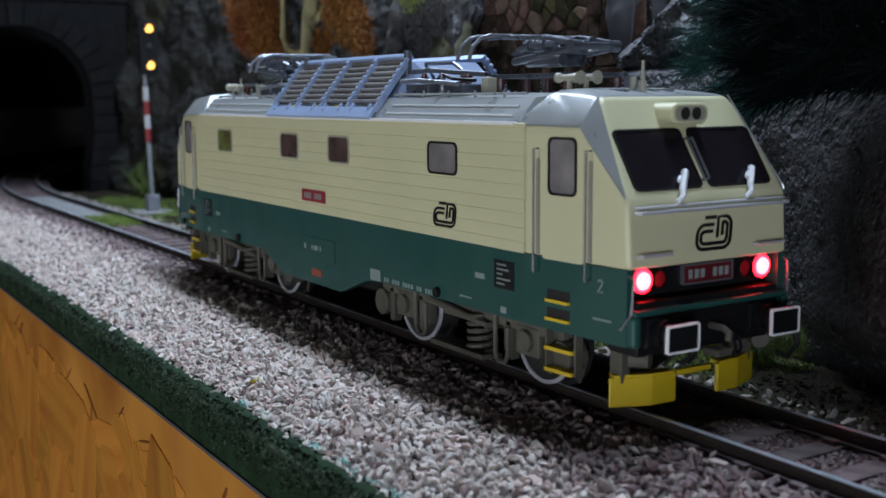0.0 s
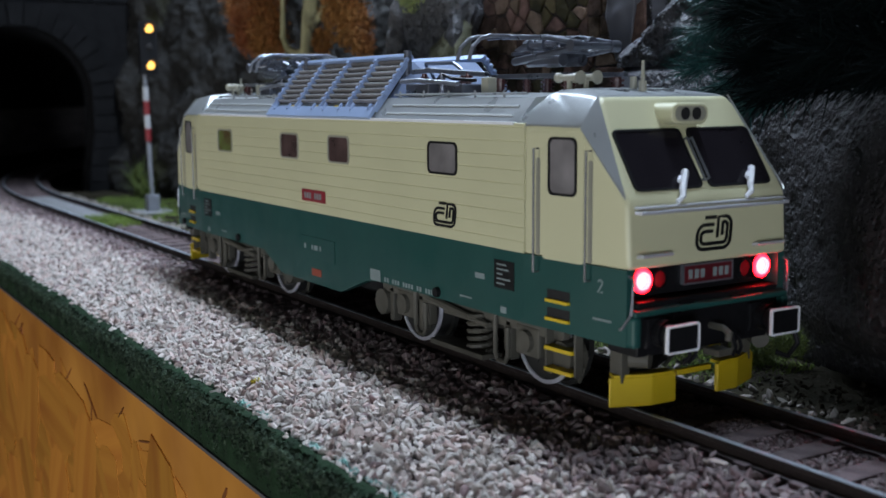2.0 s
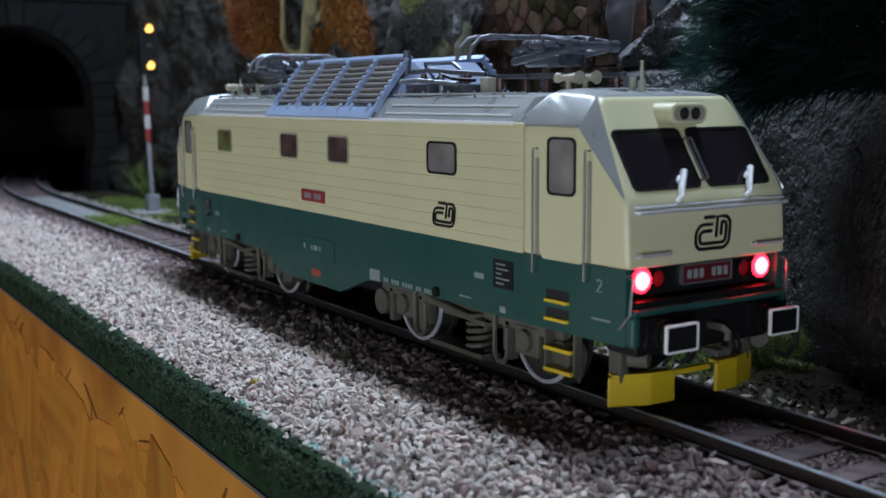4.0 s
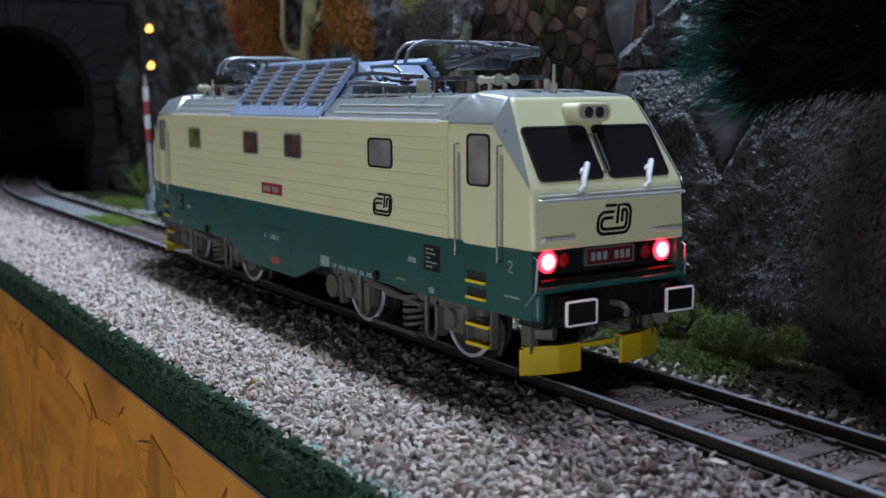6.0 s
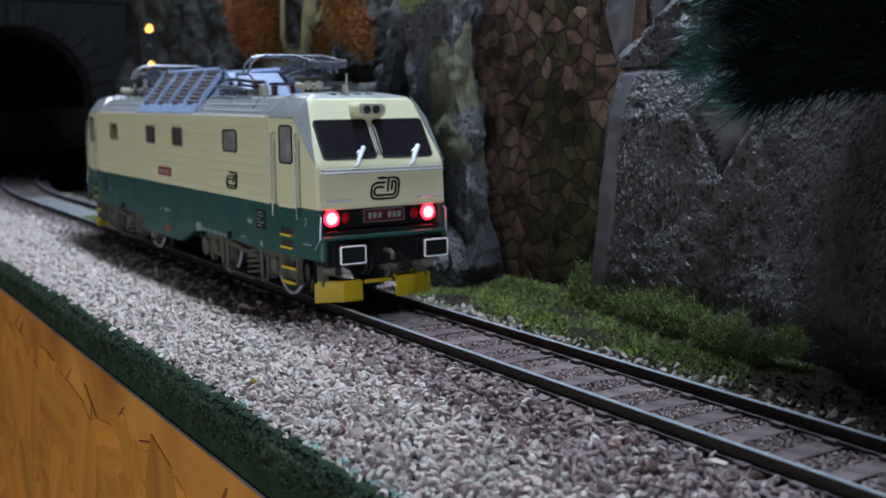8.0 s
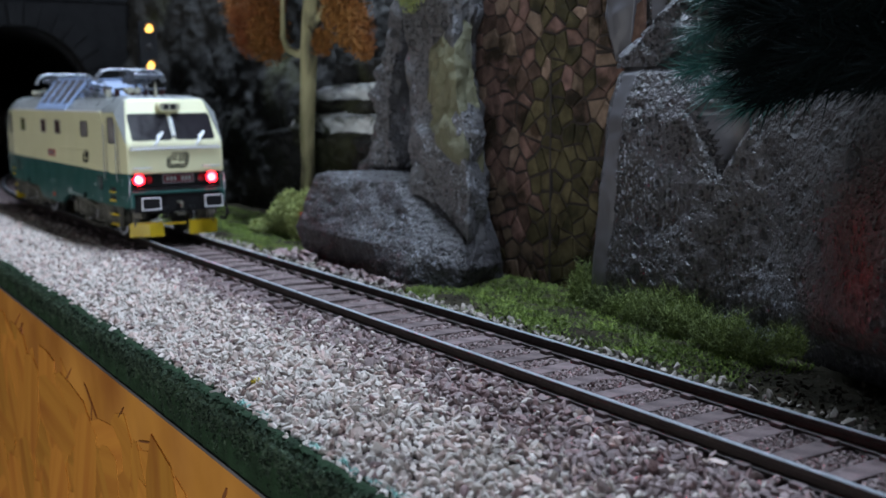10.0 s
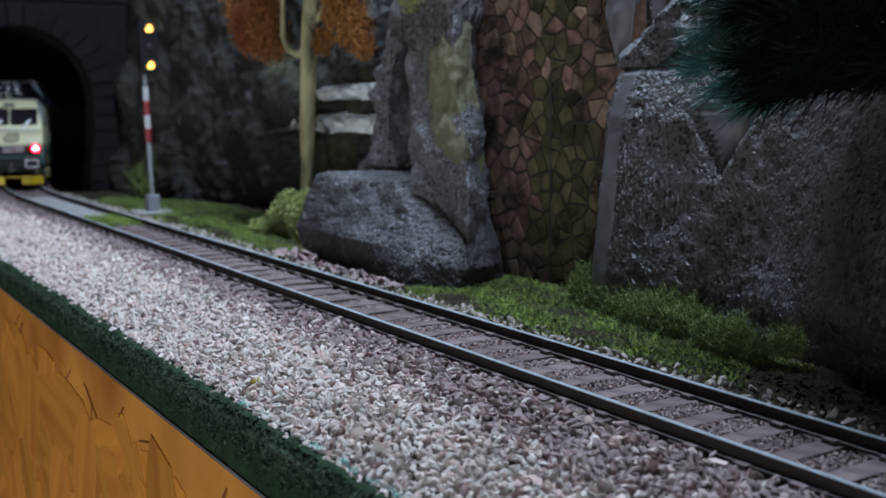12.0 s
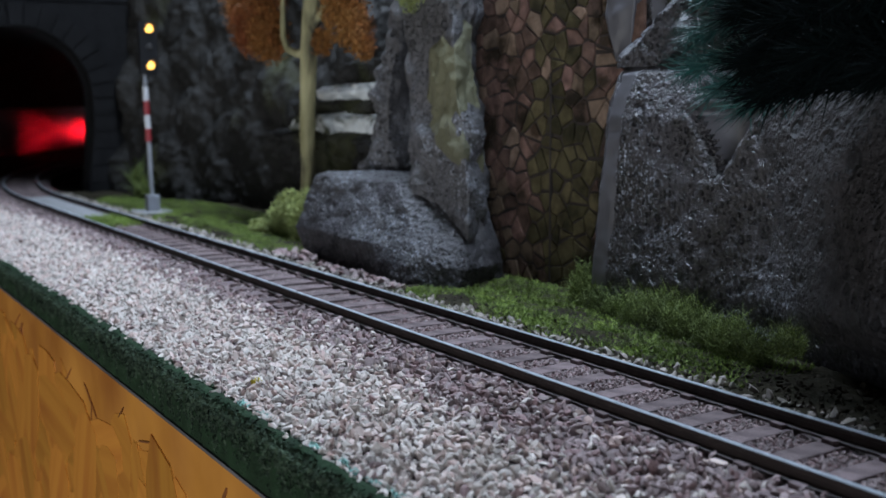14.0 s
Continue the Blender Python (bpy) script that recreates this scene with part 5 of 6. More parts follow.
def ribbon(paths, width, depth, bm=None):
    """Flat bands of one width along polylines in x, y."""
    own = bmesh.new()
    for pts in paths:
        pts = [Vector((*p, 0)) for p in pts]
        rows = []
        for i, p in enumerate(pts):
            d = (pts[min(i + 1, len(pts) - 1)] - pts[max(i - 1, 0)]).normalized()
            nrm = Vector((-d.y, d.x, 0)) * width / 2
            rows.append([own.verts.new(p + nrm * k + Vector((0, 0, z))) for k, z in ((1, 0), (1, depth), (-1, depth), (-1, 0))])
        for u, v in zip(rows, rows[1:]):
            for k in range(4):
                own.faces.new((u[k], u[(k + 1) % 4], v[(k + 1) % 4], v[k]))
        own.faces.new(rows[0][::-1])
        own.faces.new(rows[-1])
    bmesh.ops.recalc_face_normals(own, faces=own.faces[:])
    return merge(own, bm)


def bend(cx, cy, r, a0, a1, n=6):
    return [(cx + r * math.cos(radians(a0 + (a1 - a0) * k / n)), cy + r * math.sin(radians(a0 + (a1 - a0) * k / n))) for k in range(n + 1)]


def emblem(origin, u, v, w, h, parent):
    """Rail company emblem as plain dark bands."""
    x, y, r = w / 2, h / 2, h * 0.3
    outer = [(-0.02 * w, 0.27 * h)] + bend(-x + r, 0.27 * h - r, r, 90, 180) + bend(-x + r, -y + r, r, 180, 270) + bend(x - r, -y + r, r, 270, 360) + bend(x - r, y - r, r, 0, 90) + [(0.10 * w, y), (0.10 * w, -0.16 * h)]
    k, q = 0.17 * h, r * 0.55
    inner = [(-0.04 * w, 0.06 * h)] + bend(-x + k + q, 0.06 * h - q, q, 90, 180) + bend(-x + k + q, -y + k + q, q, 180, 270) + bend(x - k - q, -y + k + q, q, 270, 360) + bend(x - k - q, y - k - q, q, 0, 90) + [(0.24 * w, y - k), (0.24 * w, -0.10 * h)]
    bm = ribbon((outer, inner, [(-0.30 * w, 0.5 * h), (0.03 * w, 0.5 * h)]), h * 0.115, 0.14)
    bmesh.ops.transform(bm, matrix=Matrix(((1, 0.16, 0, 0), (0, 1, 0, 0), (0, 0, 1, 0), (0, 0, 0, 1))), verts=bm.verts)
    return part("emblem", lay(bm, origin, u, v), BLACK, parent, "black banded emblem")


for end in (-1, 1):
    emblem((end * 89.72, end * 0.5, 25.3), (0, end, 0), (end * -0.066, 0, 1), 6.6, 4.4, loco)

# both sides: windows, doors, rails, plates, markings
for side in (-1, 1):
    so, su, sv = side_frame(side)

    def at(bm):
        return taper(lay(bm, so, su, sv))

    def sx(x):
        return -side * x
    for k, xc in enumerate((-50.3, -13.7, 8.9, 46.2)):
        # The fourth pane's grey is likewise a reflection held in the colour.
        window = part("side_window", at(prism(round_rect(sx(xc), 34.5, 8.2, 4.7, 0.8), "z", -0.3, 0.06)), (GREENGLASS, REDGLASS, REDGLASS, CABGLASS)[k], loco, "small tinted engine-room window")
        part("window_frame", at(ring(round_rect(sx(xc), 34.5, 9.0, 5.4, 1.05), round_rect(sx(xc), 34.5, 8.2, 4.7, 0.8), "z", -0.3, 0.2)), BLACK if k == 3 else CREAMGREY, window)
    for end in (-1, 1):
        xd = end * 77.0
        door = part("cab_door", at(prism(round_rect(sx(xd), 30.3, 8.4, 18.4, 0.5), "z", -0.3, 0.12)), CREAM, loco, "cream cab door")
        part("door_window", at(prism(round_rect(sx(xd), 34.6, 5.2, 7.6, 0.8), "z", 0.0, 0.16)), CABGLASS, door, "door window with a grey reflection put into its colour")
        part("door_frame", at(ring(round_rect(sx(xd), 34.6, 5.9, 8.3, 1.0), round_rect(sx(xd), 34.6, 5.2, 7.6, 0.8), "z", 0.0, 0.32)), BLACK, door)
        for xr in (71.7, 82.5):
            xr = sx(end * xr)
            part("door_handrail", at(tube([(xr, 37.0, -0.2), (xr, 37.0, 0.9), (xr, 19.0, 0.9), (xr, 19.0, -0.2)], 0.17, 7)), RAILMETAL, loco, "dull metal door handrail")
            part("rail_recess", at(prism(round_rect(xr, 28.6, 0.9, 14.2, 0.4), "z", -0.1, 0.05)), CREAMGREY, loco)
        for z, dx, out in ((15.3, 0, 0.25), (12.6, 0, 0.25)):
            # Flat near-black plate in place of the shade above each step.
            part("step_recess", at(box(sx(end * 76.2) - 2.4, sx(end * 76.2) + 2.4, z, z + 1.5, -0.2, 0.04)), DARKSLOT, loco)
            part("step", at(box(sx(end * 76.2) - 2.4, sx(end * 76.2) + 2.4, z - 0.4, z + 0.1, -0.2, 0.5, 0.08)), YELLOW, loco, "yellow step edge")
        for z in (7.9, 4.7):
            part("step", at(box(sx(end * 75.9) - 2.9, sx(end * 75.9) + 2.9, z - 0.3, z + 0.3, -2.2, -0.1, 0.08)), YELLOW, loco, "yellow step plate")
        ladder = box(sx(end * 75.9) - 3.3, sx(end * 75.9) - 2.9, 4.3, 11.2, -2.0, -0.6, 0.05)
        box(sx(end * 75.9) + 2.9, sx(end * 75.9) + 3.3, 4.3, 11.2, -2.0, -0.6, 0.05, ladder)
        part("ladder_side", at(ladder), BOGIE, loco)
        emblem((end * 46.9 if end == 1 else -46.2 - 18, side * 16.95, 25.2), su, sv, 6.4, 3.7, loco) if end == 1 else None
        part("cable_table", at(box(sx(end * 63.6) - 2.6, sx(end * 63.6) + 2.6, 15.2, 19.6, 0, 0.08)), BLACK, loco, "black data panel with pale bars")
        for r in range(5):
            part("data_bar", at(box(sx(end * 63.6) - 1.9, sx(end * 63.6) + (0.2, 1.6, -0.4, 1.2, 0.6)[r], 15.8 + r * 0.75, 16.05 + r * 0.75, 0, 0.12)), MARK, loco)
        for k, (x, z, w, h) in enumerate(((57.0, 16.4, 2.6, 0.9), (63.4, 11.9, 1.5, 1.0), (85.0, 13.9, 3.6, 0.3), (53.0, 12.4, 3.4, 0.25))):
            part("marking", at(box(sx(end * x) - w / 2, sx(end * x) + w / 2, z - h / 2, z + h / 2, 0, 0.06)), MARK, loco)
    for end in (-1, 1):
        digit = bend(0, 0.42, 0.42, 160, -40, 7) + [(-0.45, -0.85), (0.5, -0.85)] if end == 1 else [(-0.35, 0.5), (0.1, 0.85), (0.1, -0.85)]
        part("end_number", at(ribbon(([(sx(end * 84.6) + px_, 18.6 + pz_) for px_, pz_ in digit],), 0.24, 0.07)), MARK, loco)
    red = part("side_plate", at(prism(round_rect(sx(-2.5), 24.7, 10.6, 2.4, 0.2), "z", 0, 0.22)), REDPLATE, loco, "red number plate with pale bars")
    for k in range(7):
        if k != 3:
            part("character_bar", at(box(sx(-2.5) - 3.9 + k * 1.15, sx(-2.5) - 3.2 + k * 1.15, 24.1, 25.3, 0.2, 0.28)), MARK, red)
    for k in range(18):
        if k not in (2, 6, 11, 14):
            part("marking", at(box(sx(26.5 + k * 0.95) - 0.3, sx(26.5 + k * 0.95) + 0.3, 11.1, 11.9, 0, 0.06)), MARK, loco)
    part("marking", at(box(sx(22.8) - 1.9, sx(22.8) + 1.9, 10.8, 12.9, 0, 0.05)), MARK, loco)
    part("marking", at(box(sx(-2.0) - 2.2, sx(-2.0) + 2.2, 8.2, 9.7, 0, 0.06)), ORANGE, loco)
    for x, w in ((-7.0, 0.8), (-3.6, 0.6), (-1.8, 1.6), (0.2, 0.6)):
        part("marking", at(box(sx(x) - w / 2, sx(x) + w / 2, 13.6, 14.6, 0, 0.2)), MARK, loco)
    hatch = part("skirt_hatch", at(prism(round_rect(sx(-2), 13.9, 17, 4.6, 0.3), "z", 0, 0.14)), GREEN, loco)
    for x in (44.5, -43.5, -84.0):
        part("valve", at(cyl((sx(x), 11.9, 0), (sx(x), 11.9, 0.7), 0.9, 0.8, 10)), BLACK, loco)
    part("gutter", at(box(-66, 66, 40.25, 40.75, -0.2, 0.22, 0.06)), WHITE, loco, "pale gutter edge")

# ---- roof ----
roof = hull(both([(-66.5, 16.6, 40.5), (66.5, 16.6, 40.5), (-66.5, 13.2, 44.3), (66.5, 13.2, 44.3), (-66.5, 6, 45.0), (66.5, 6, 45.0)]))
roof_ob = part("roof", roof, SILVER, loco, "silver roof")
for side in (-1, 1):
    for x0, x1 in ((24, 66), (-66, -26)):
        for f in (0.30, 0.66):
            y, z = side * (16.6 - 3.4 * f), 40.5 + 3.8 * f
            part("roof_rib", tube([(x0 + (2 if x0 > 0 else 0), y, z), (x1 - 2, y, z)], 0.22, 6), SEAM, roof_ob, "raised pale roof seam")
    for x0, x1 in ((24, 64), (-64, -26)):
        rail = tube([(x0, side * 12.9, 44.9), (x1, side * 12.9, 44.9)], 0.2, 6)
        for k in range(5):
            cyl((x0 + 2 + k * 8, side * 12.9, 44.1), (x0 + 2 + k * 8, side * 12.9, 45.5), 0.28, 0.2, 6, rail)
        part("roof_walkway_rail", rail, SILVER, roof_ob)

# raised grille housing across the roof
housing = hull(both([(-25, 14.8, 41.5), (24, 14.8, 41.5), (-22.5, 7.0, 51.0), (21, 7.0, 51.0), (31, 6.5, 45.0), (-32, 6.5, 45.0)]))
house = part("grille_housing", housing, BLUEGREY, loco, "bluish silver raised grille housing")
for side in (-1, 1):
    v = Vector((0, -side * 9.0, 11.3)).normalized()
    u = Vector((-side, 0, 0))
    o = Vector((-1.2, side * 17.05, 40.4))

    def slope(bm):
        return lay(bm, o, u, v)
    L = 14.4
    part("grille_apron", slope(box(-23.2, 23.2, 0, 2.5, 0.0, 0.7, 0.15)), BLUESILVER, house, "plain lower apron")
    # Near-black sheet in place of the shade between the slats.
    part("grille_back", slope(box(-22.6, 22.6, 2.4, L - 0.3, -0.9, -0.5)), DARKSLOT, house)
    for k in range(8):
        part("grille_slat", slope(box(-22.6, 22.6, 4.1 + k * 1.32, 4.6 + k * 1.32, -0.5, 0.35, 0.12)), SLATGREY, house)
    for k in range(5):
        x = -23.0 + k * 11.5
        rib = box(x - 0.3, x + 0.3, 2.0, L, -0.4, 0.7, 0.1)
        for j in range(8):
            box(x - 0.55, x + 0.55, 4.05 + j * 1.32, 4.65 + j * 1.32, 0.2, 0.95, 0.1, rib)
        part("grille_rib", slope(rib), BLUESILVER, house)
    for k in range(8):
        x = -20.5 + k * 5.85 + (0.9 if k % 2 else 0)
        part("hinge", slope(box(x - 0.3, x + 0.3, 1.6, 3.1, 0.5, 1.0, 0.1)), BLUESILVER, house)
    # Yellow bars added in place of light reflected behind the grille.
    for x, w in ((-14.0, 2.0), (-2.5, 2.6), (6.5, 3.2)):
        part("inner_reflector", slope(box(-side * x - w / 2, -side * x + w / 2, 2.5, 3.3, -0.4, -0.1, 0.05)), YELLOW, house, "yellow bar added for light reflected behind the grille")
    part("grille_frame", slope(box(-23.3, 23.3, L - 0.4, L + 0.4, -0.4, 0.9, 0.15)), BLUESILVER, house)


def pantograph(end):
    base = box(min(end * 44, end * 66), max(end * 44, end * 66), -5.5, -4.6, 47.4, 48.1, 0.1)
    box(min(end * 44, end * 66), max(end * 44, end * 66), 4.6, 5.5, 47.4, 48.1, 0.1, base)
    for x in (44.5, 54, 64.5):
        box(min(end * x, end * (x + 0.9)), max(end * x, end * (x + 0.9)), -5.5, 5.5, 47.4, 48.1, 0.1, base)
    pan = part("pantograph", base, PANTO, loco, "folded dark metal pantograph")
    for x in (46, 64):
        for y in (-5, 5):
            bm = cyl((end * x, y, 44.6), (end * x, y, 47.5), 0.7, 0.7, 10)
            for k in range(3):
                cyl((end * x, y, 45.2 + k * 0.75), (end * x, y, 45.5 + k * 0.75), 1.15, 1.15, 12, bm)
            part("insulator", bm, INSUL, pan, "reddish brown insulator")
    for y in (-4.0, 4.0):
        part("lower_arm", tube([(end * 47, y * 0.7, 50.2), (end * 56, y * 0.9, 51.0), (end * 63.6, y, 51.8)], [0.7, 0.6, 0.5], 8), PANTO, pan)
        part("upper_arm", tube([(end * 64.4, y, 52.6), (end * 57, y * 0.95, 53.8), (end * 44, y * 0.8, 54.4)], [0.45, 0.42, 0.4], 8), PANTO, pan)
        part("guide_rod", tube([(end * 48, y * 0.4, 50.0), (end * 63, y * 0.6, 51.9)], 0.24, 6), CHROME, pan)
        knee = cyl((end * 64.2, y - 0.9, 52.2), (end * 64.2, y + 0.9, 52.2), 0.95, 0.95, 14)
        part("knee_joint", knee, PANTO, pan)
    for y in (-1.6, 1.6):
        rod = tube([(end * 46, y, 52.0), (end * 50, y, 53.0), (end * 62.5, y, 52.6)], [0.5, 0.75, 0.6], 8)
        for x in (49, 53, 57, 61):
            cyl((end * x, y - 0.2, 52.8), (end * (x + 1.2), y - 0.2, 52.8), 0.95, 0.95, 10, rod)
        part("arm_spring", rod, PANTO, pan)
    for x in (48.5, 54, 60):
        part("cross_tie", tube([(end * x, -4.4, 51.4), (end * x, 4.4, 51.4)], 0.35, 6), PANTO, pan)
    part("knee_shaft", tube([(end * 64.2, -4, 52.2), (end * 64.2, 4, 52.2)], 0.6, 8), PANTO, pan)
    part("cross_brace", tube([(end * 61, -4, 52.0), (end * 47, 3.5, 53.8)], 0.22, 6), PANTO, pan)
    for x in (43, 46.5):
        bow = [(end * x, -11.8, 50.4), (end * x, -11.0, 52.6), (end * x, -9.4, 54.0), (end * x, -7.6, 54.5), (end * x, 7.6, 54.5), (end * x, 9.4, 54.0), (end * x, 11.0, 52.6), (end * x, 11.8, 50.4)]
        part("contact_bow", tube(bow, 0.34, 8), CHROME, pan, "bright metal contact bow with curved horns")
    part("head_link", tube([(end * 43, -5.5, 54.2), (end * 46.5, -5.5, 54.2)], 0.35, 6), PANTO, pan)
    part("head_link", tube([(end * 43, 5.5, 54.2), (end * 46.5, 5.5, 54.2)], 0.35, 6), PANTO, pan)
    drum = cyl((end * 50, -2.0, 50.2), (end * 59, -2.0, 50.2), 1.0, 1.0, 14)
    cyl((end * 50, 2.0, 50.2), (end * 59, 2.0, 50.2), 1.0, 1.0, 14, drum)
    part("spring_drum", drum, PANTO, pan)


pantograph(1)
pantograph(-1)
for end in (-1, 1):
    # roof line, isolators, horns and aerials
    part("roof_conductor", tube([(end * 24, -9, 49.0), (end * 30, -9, 49.2), (end * 38, -8, 48.6), (end * 44, -6.5, 48.2)], 0.45, 8), PANTO, loco)
    part("roof_conductor", tube([(end * 22, -5, 50.6), (end * 33, -6, 50.4), (end * 36, -6, 49.0)], 0.35, 8), PANTO, loco)
    block = box(min(end * 46.5, end * 48.6), max(end * 46.5, end * 48.6), -9.4, -7.6, 44.8, 47.6, 0.25)
    part("roof_switch", block, CREAMGREY, loco)
    for x, y in ((28, -9), (34, -9), (40, -7.5), (33, -4), (28, 8), (36, 8)):
        bm = cyl((end * x, y, 44.7), (end * x, y, 48.6), 0.55, 0.5, 10)
        for k in range(4):
            cyl((end * x, y, 45.3 + k * 0.8), (end * x, y, 45.6 + k * 0.8), 0.8, 0.8, 12, bm)
        part("insulator", bm, INSUL if x != 34 else PANTO, loco, "reddish brown insulator")
    part("roof_box", box(min(end * 25, end * 33), max(end * 25, end * 33), -11.2, -6.0, 44.8, 46.8, 0.3), PANTO, loco, "dark roof equipment box")
    part("roof_box", box(min(end * 37, end * 43), max(end * 37, end * 43), -10.8, -5.0, 44.8, 46.6, 0.3), PANTO, loco, "dark roof equipment box")
    part("roof_tube", tube([(end * 24, -11.6, 47.2), (end * 30, -11.4, 47.4), (end * 42, -11.0, 46.6)], 0.4, 8), CHROME, loco)
    part("roof_cable", tube([(end * 30, -8, 47.0), (end * 34, -9, 48.4), (end * 38, -9.5, 47.6), (end * 43, -8, 47.2)], 0.3, 7), BLACK, loco)
    part("arrester", tube([(end * 21.5, -8.6, 47.8), (end * 21.5, -8.6, 53.0)], 0.75, 10), PANTO, loco, "dark metal surge arrester")
    for x, y in ((67.5, -7.6), (69.0, -5.6)):
        horn = tube([(end * (x - 2.4), y, 47.2), (end * (x + 1.5), y, 47.2), (end * (x + 2.6), y, 47.2)], [0.5, 0.55, 1.05], 12)
        ball((end * (x - 2.6), y, 47.2), 0.8, 12, (1, 1, 1), horn)
        cyl((end * x, y, 44.6), (end * x, y, 47.0), 0.4, 0.4, 8, horn)
        part("air_horn", horn, CREAMGREY, loco, "greyish cream air horn")
    part("aerial", cyl((end * 73.8, -0.5, 45.0), (end * 73.8, -0.5, 47.3), 0.6, 0.5, 12), CREAMGREY, loco)
    tall = cyl((end * 77.0, -1.6, 45.0), (end * 77.0, -1.6, 46.6), 0.6, 0.6, 10)
    cyl((end * 77.0, -1.6, 46.6), (end * 77.0, -1.6, 49.6), 0.3, 0.22, 10, tall)
    part("aerial", tall, CREAMGREY, loco)
    for k in range(4):
        part("roof_strip", box(min(end * 68, end * 77), max(end * 68, end * 77), -5 + k * 3, -4 + k * 3, 45.1, 45.45, 0.08), SILVER, loco)

# ---- bogies ----
wheelsets, bogies = [], []
for end in (-1, 1):
    fr = box(-27, 27, -14.2, -12.8, 8.4, 11.6, 0.3)
    box(-27, 27, 12.8, 14.2, 8.4, 11.6, 0.3, fr)
    box(-8, 8, -12.8, 12.8, 7.0, 13.5, 0.3, fr)
    for side in (-1, 1):
        for x in (-18.4, 18.4):
            box(x - 3.0, x + 3.0, side * 13.4 - 1.0, side * 13.4 + 1.0, 4.8, 9.5, 0.4, fr)
            cyl((x, side * 12.5, 7.2), (x, side * 15.2, 7.2), 1.9, 1.7, 14, fr)
            for k in (-1, 1):
                box(x + k * 5.2 - 0.7, x + k * 5.2 + 0.7, side * 13.3 - 0.9, side * 13.3 + 0.9, 3.2, 9.5, 0.2, fr)
    bogie = part("bogie", fr, BOGIE, loco, "grey-beige bogie frame")
    bogies.append((bogie, end))
    bogie.location = (end * 47.7 * MM, 0, 0)
    for side in (-1, 1):
        for x in (4.6,):
            turns = [(x + 1.9 * math.cos(a), side * 13.6 + 1.9 * math.sin(a), 3.0 + 6.2 * a / (2 * math.pi * 5)) for a in np.linspace(0, 2 * math.pi * 5, 61)]
            part("coil_spring", tube(turns, 0.42, 6), BOGIE, bogie)
        part("spring_tray", box(-8, 8, side * 13.6 - 2.0, side * 13.6 + 2.0, 2.1, 3.0, 0.2), BOGIE, bogie)
        for x in (-12.6, 12.0):
            part("brake_loop", tube([(x - 1.7, side * 14.6, 10.5), (x - 1.7, side * 14.6, 4.0), (x - 1.0, side * 14.6, 2.8), (x + 1.0, side * 14.6, 2.8), (x + 1.7, side * 14.6, 4.0), (x + 1.7, side * 14.6, 8.5)], 0.42, 7), BOGIE, bogie)
            part("brake_block", box(x - 1.0, x + 1.0, side * 12.6 - 0.9, side * 12.6 + 0.9, 4.2, 9.2, 0.3), BOGIE, bogie)
        for x in (-26.5, 27.0):
            part("sand_box", cyl((x, side * 11.6, 6.4), (x, side * 14.8, 6.4), 2.6, 2.4, 16), BOGIE, bogie)
            part("sand_pipe", tube([(x * 0.95, side * 11, 9), (x * 0.97, side * 9.4, 4), (x * 0.9, side * 8.8, 1.2)], 0.35, 6), BOGIE, bogie)
        part("damper", tube([(-10, side * 15.0, 9.8), (9, side * 15.0, 8.0)], [0.8, 0.5], 8), BOGIE, bogie)
    for x in (-18.4, 18.4):
        bm = cyl((0, -11.2, 0), (0, 11.2, 0), 1.2, 1.2, 10)
        for side in (-1, 1):
            cyl((0, side * 8.6, 0), (0, side * 10.9, 0), 7.1, 7.1, 40, bm)
            cyl((0, side * 7.6, 0), (0, side * 8.6, 0), 7.9, 7.9, 40, bm)
            for k in range(6):
                a = math.pi * k / 3
                cyl((4.2 * math.cos(a), side * 10.8, 4.2 * math.sin(a)), (4.2 * math.cos(a), side * 11.1, 4.2 * math.sin(a)), 0.7, 0.7, 8, bm)
        n_dark = len(bm.faces)
        for side in (-1, 1):
            circ = [[(r * math.cos(a), r * math.sin(a)) for a in np.linspace(0, 2 * math.pi, 41)[:-1]] for r in (7.15, 6.5)]
            ring(circ[0], circ[1], "y", side * 10.7, side * 11.15, bm)
        bm.faces.ensure_lookup_table()
        for f in bm.faces[n_dark:]:
            f.material_index = 1
        ws = part("wheelset", bm, WHEEL, bogie, "steel wheelset with white tyre rims")
        ws.data.materials.append(RIMWHITE)
        ws.location = (x * MM, 0, 7.2 * MM)
        wheelsets.append((ws, x))
part("underframe", box(-26, 26, -12, 12, 6.9, 15, 0.5), BLACK, loco)


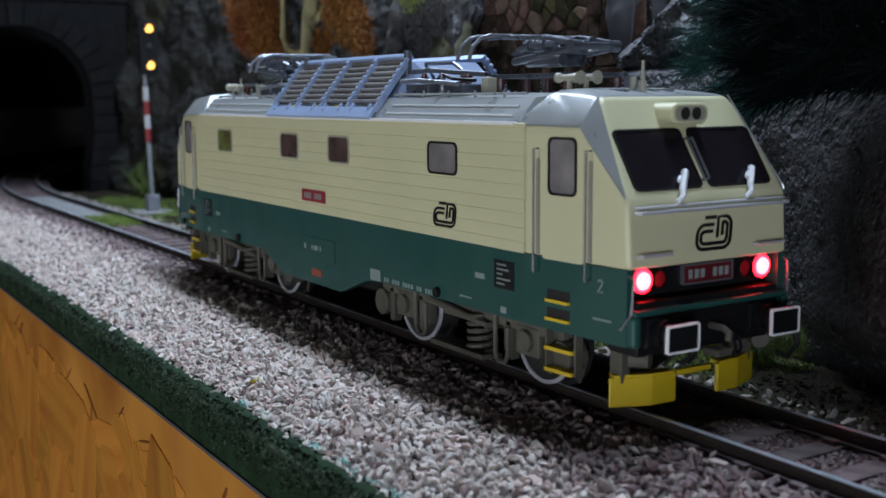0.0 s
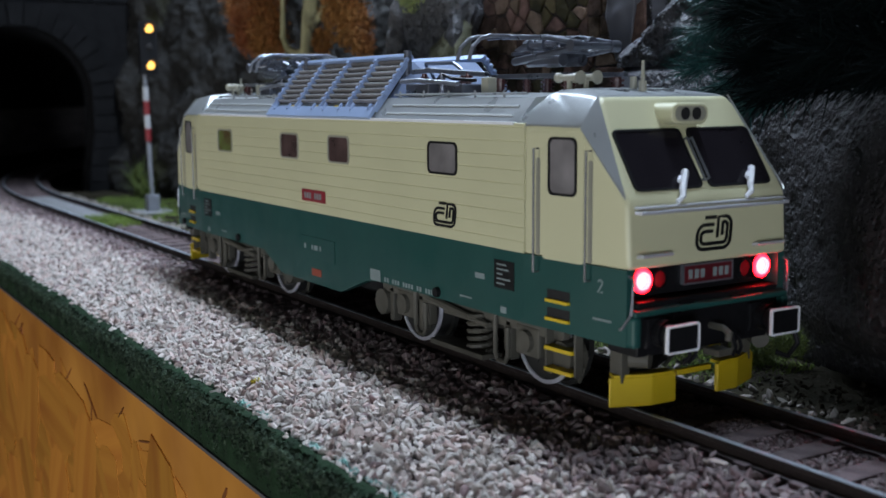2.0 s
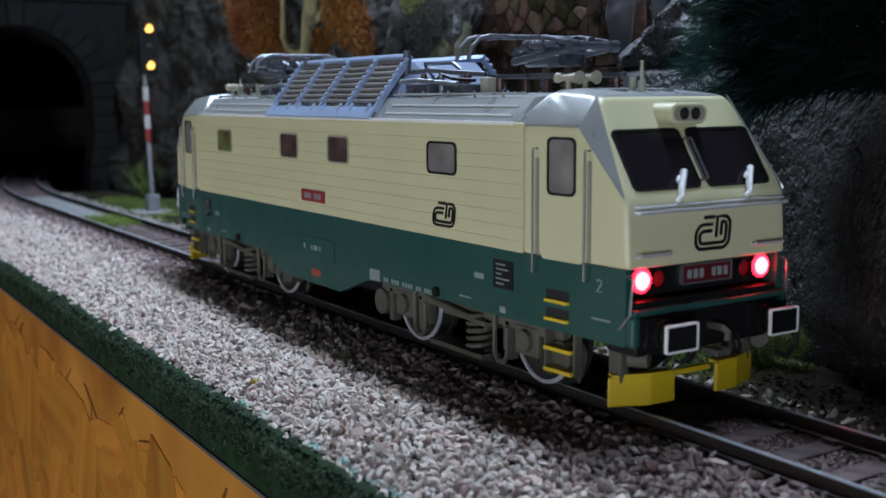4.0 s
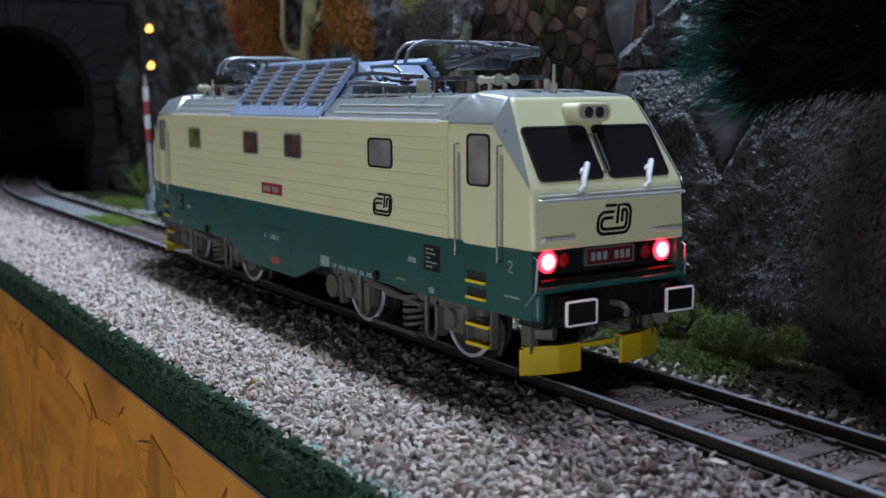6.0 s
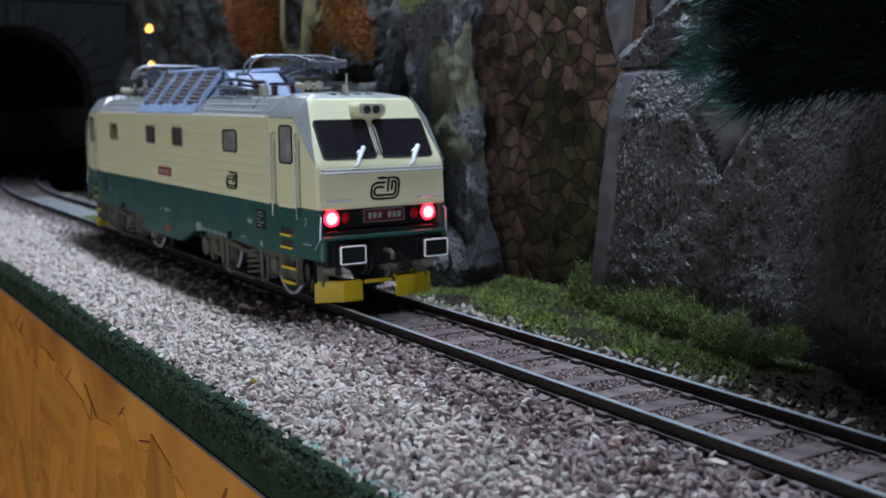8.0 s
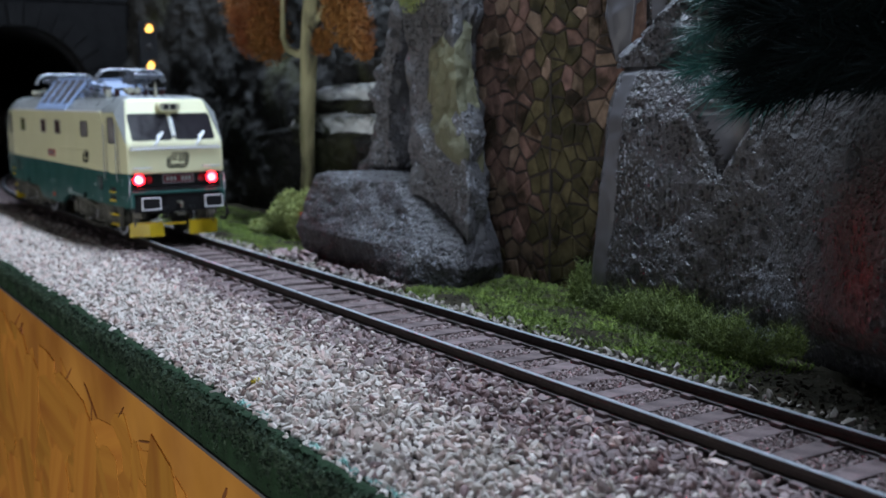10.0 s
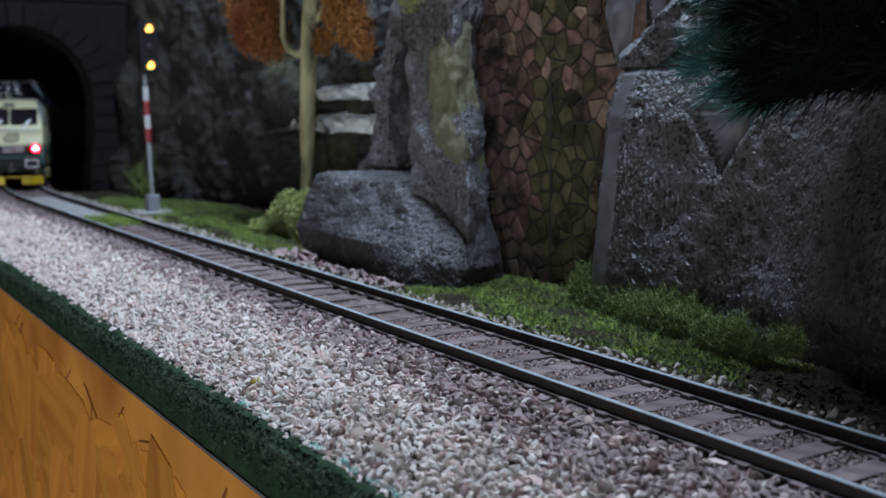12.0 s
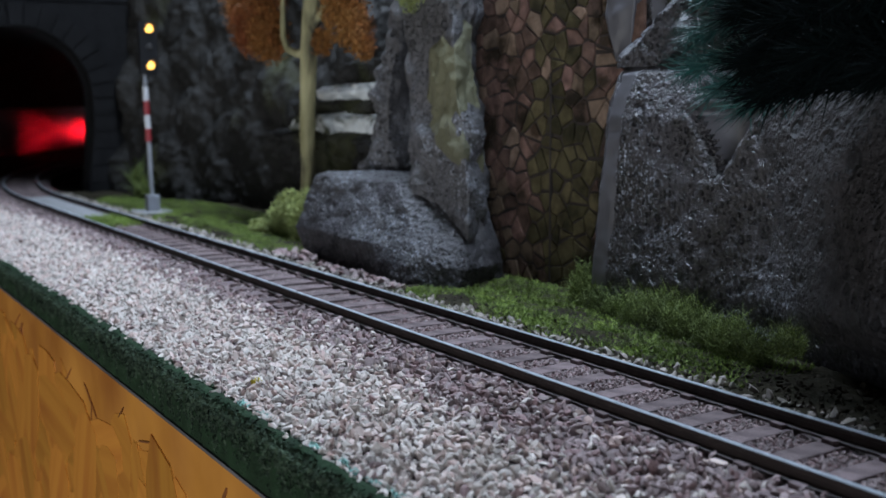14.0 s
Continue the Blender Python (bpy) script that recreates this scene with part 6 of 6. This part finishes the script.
def loco_pose(s):
    f, b = beside(s + 47.7, 0, 0), beside(s - 47.7, 0, 0)
    return pose((f[0] + b[0]) / 2 * MM, (f[1] + b[1]) / 2 * MM, 0, 0, 0, math.degrees(math.atan2(f[1] - b[1], f[0] - b[0])))


TRAVEL = [(0.0, 0.0), (3.6, 0.0), (4.2, -0.6), (4.7, -3.0), (5.2, -7.2), (5.5, -10.7), (6.0, -20.9), (6.5, -34.3), (7.0, -50.5), (7.5, -70.2), (8.0, -93.6),
          (8.5, -120.5), (9.0, -151.0), (9.5, -186.0), (10.0, -226.0), (10.5, -272.0), (11.0, -336.0), (11.5, -401.0), (12.0, -476.0), (12.5, -564.0), (13.0, -659.0), (13.5, -763.0), (14.0, -875.0)]


def travel_at(t):
    """Way gone at t, smoothly between the rows."""
    for i in range(len(TRAVEL) - 1):
        (t0, a), (t1, b) = TRAVEL[i], TRAVEL[i + 1]
        if t <= t1:
            before, after = TRAVEL[max(i - 1, 0)], TRAVEL[min(i + 2, len(TRAVEL) - 1)]
            m0 = (b - before[1]) / max(t1 - before[0], 1e-6) if i else 0.0
            m1 = (after[1] - a) / (after[0] - t0)
            h, u = t1 - t0, (t - t0) / (t1 - t0)
            return (2 * u**3 - 3 * u**2 + 1) * a + (u**3 - 2 * u**2 + u) * h * m0 + (3 * u**2 - 2 * u**3) * b + (u**3 - u**2) * h * m1
    return TRAVEL[-1][1]


def motions():
    times = [0.0, 3.6] + [round(3.7 + 0.1 * k, 1) for k in range(104)]
    walk(loco, [(t, loco_pose(travel_at(t))) for t in times])
    for bogie, end in bogies:
        rows = []
        for t in times:
            s = travel_at(t)
            heading = loco_pose(s).to_euler().z
            rows.append((t, pose(end * 47.7 * MM, 0, 0, 0, 0, math.degrees(track(s + end * 47.7)[2] - heading))))
        walk(bogie, rows)
    steps = [0.0, 3.6] + [round(3.7 + k / 30, 3) for k in range(310)]
    for wheel, x in wheelsets:
        walk(wheel, [(t, pose(x * MM, 0, 7.2 * MM, 0, math.degrees(travel_at(t) / 7.2), 0)) for t in steps])


motions()
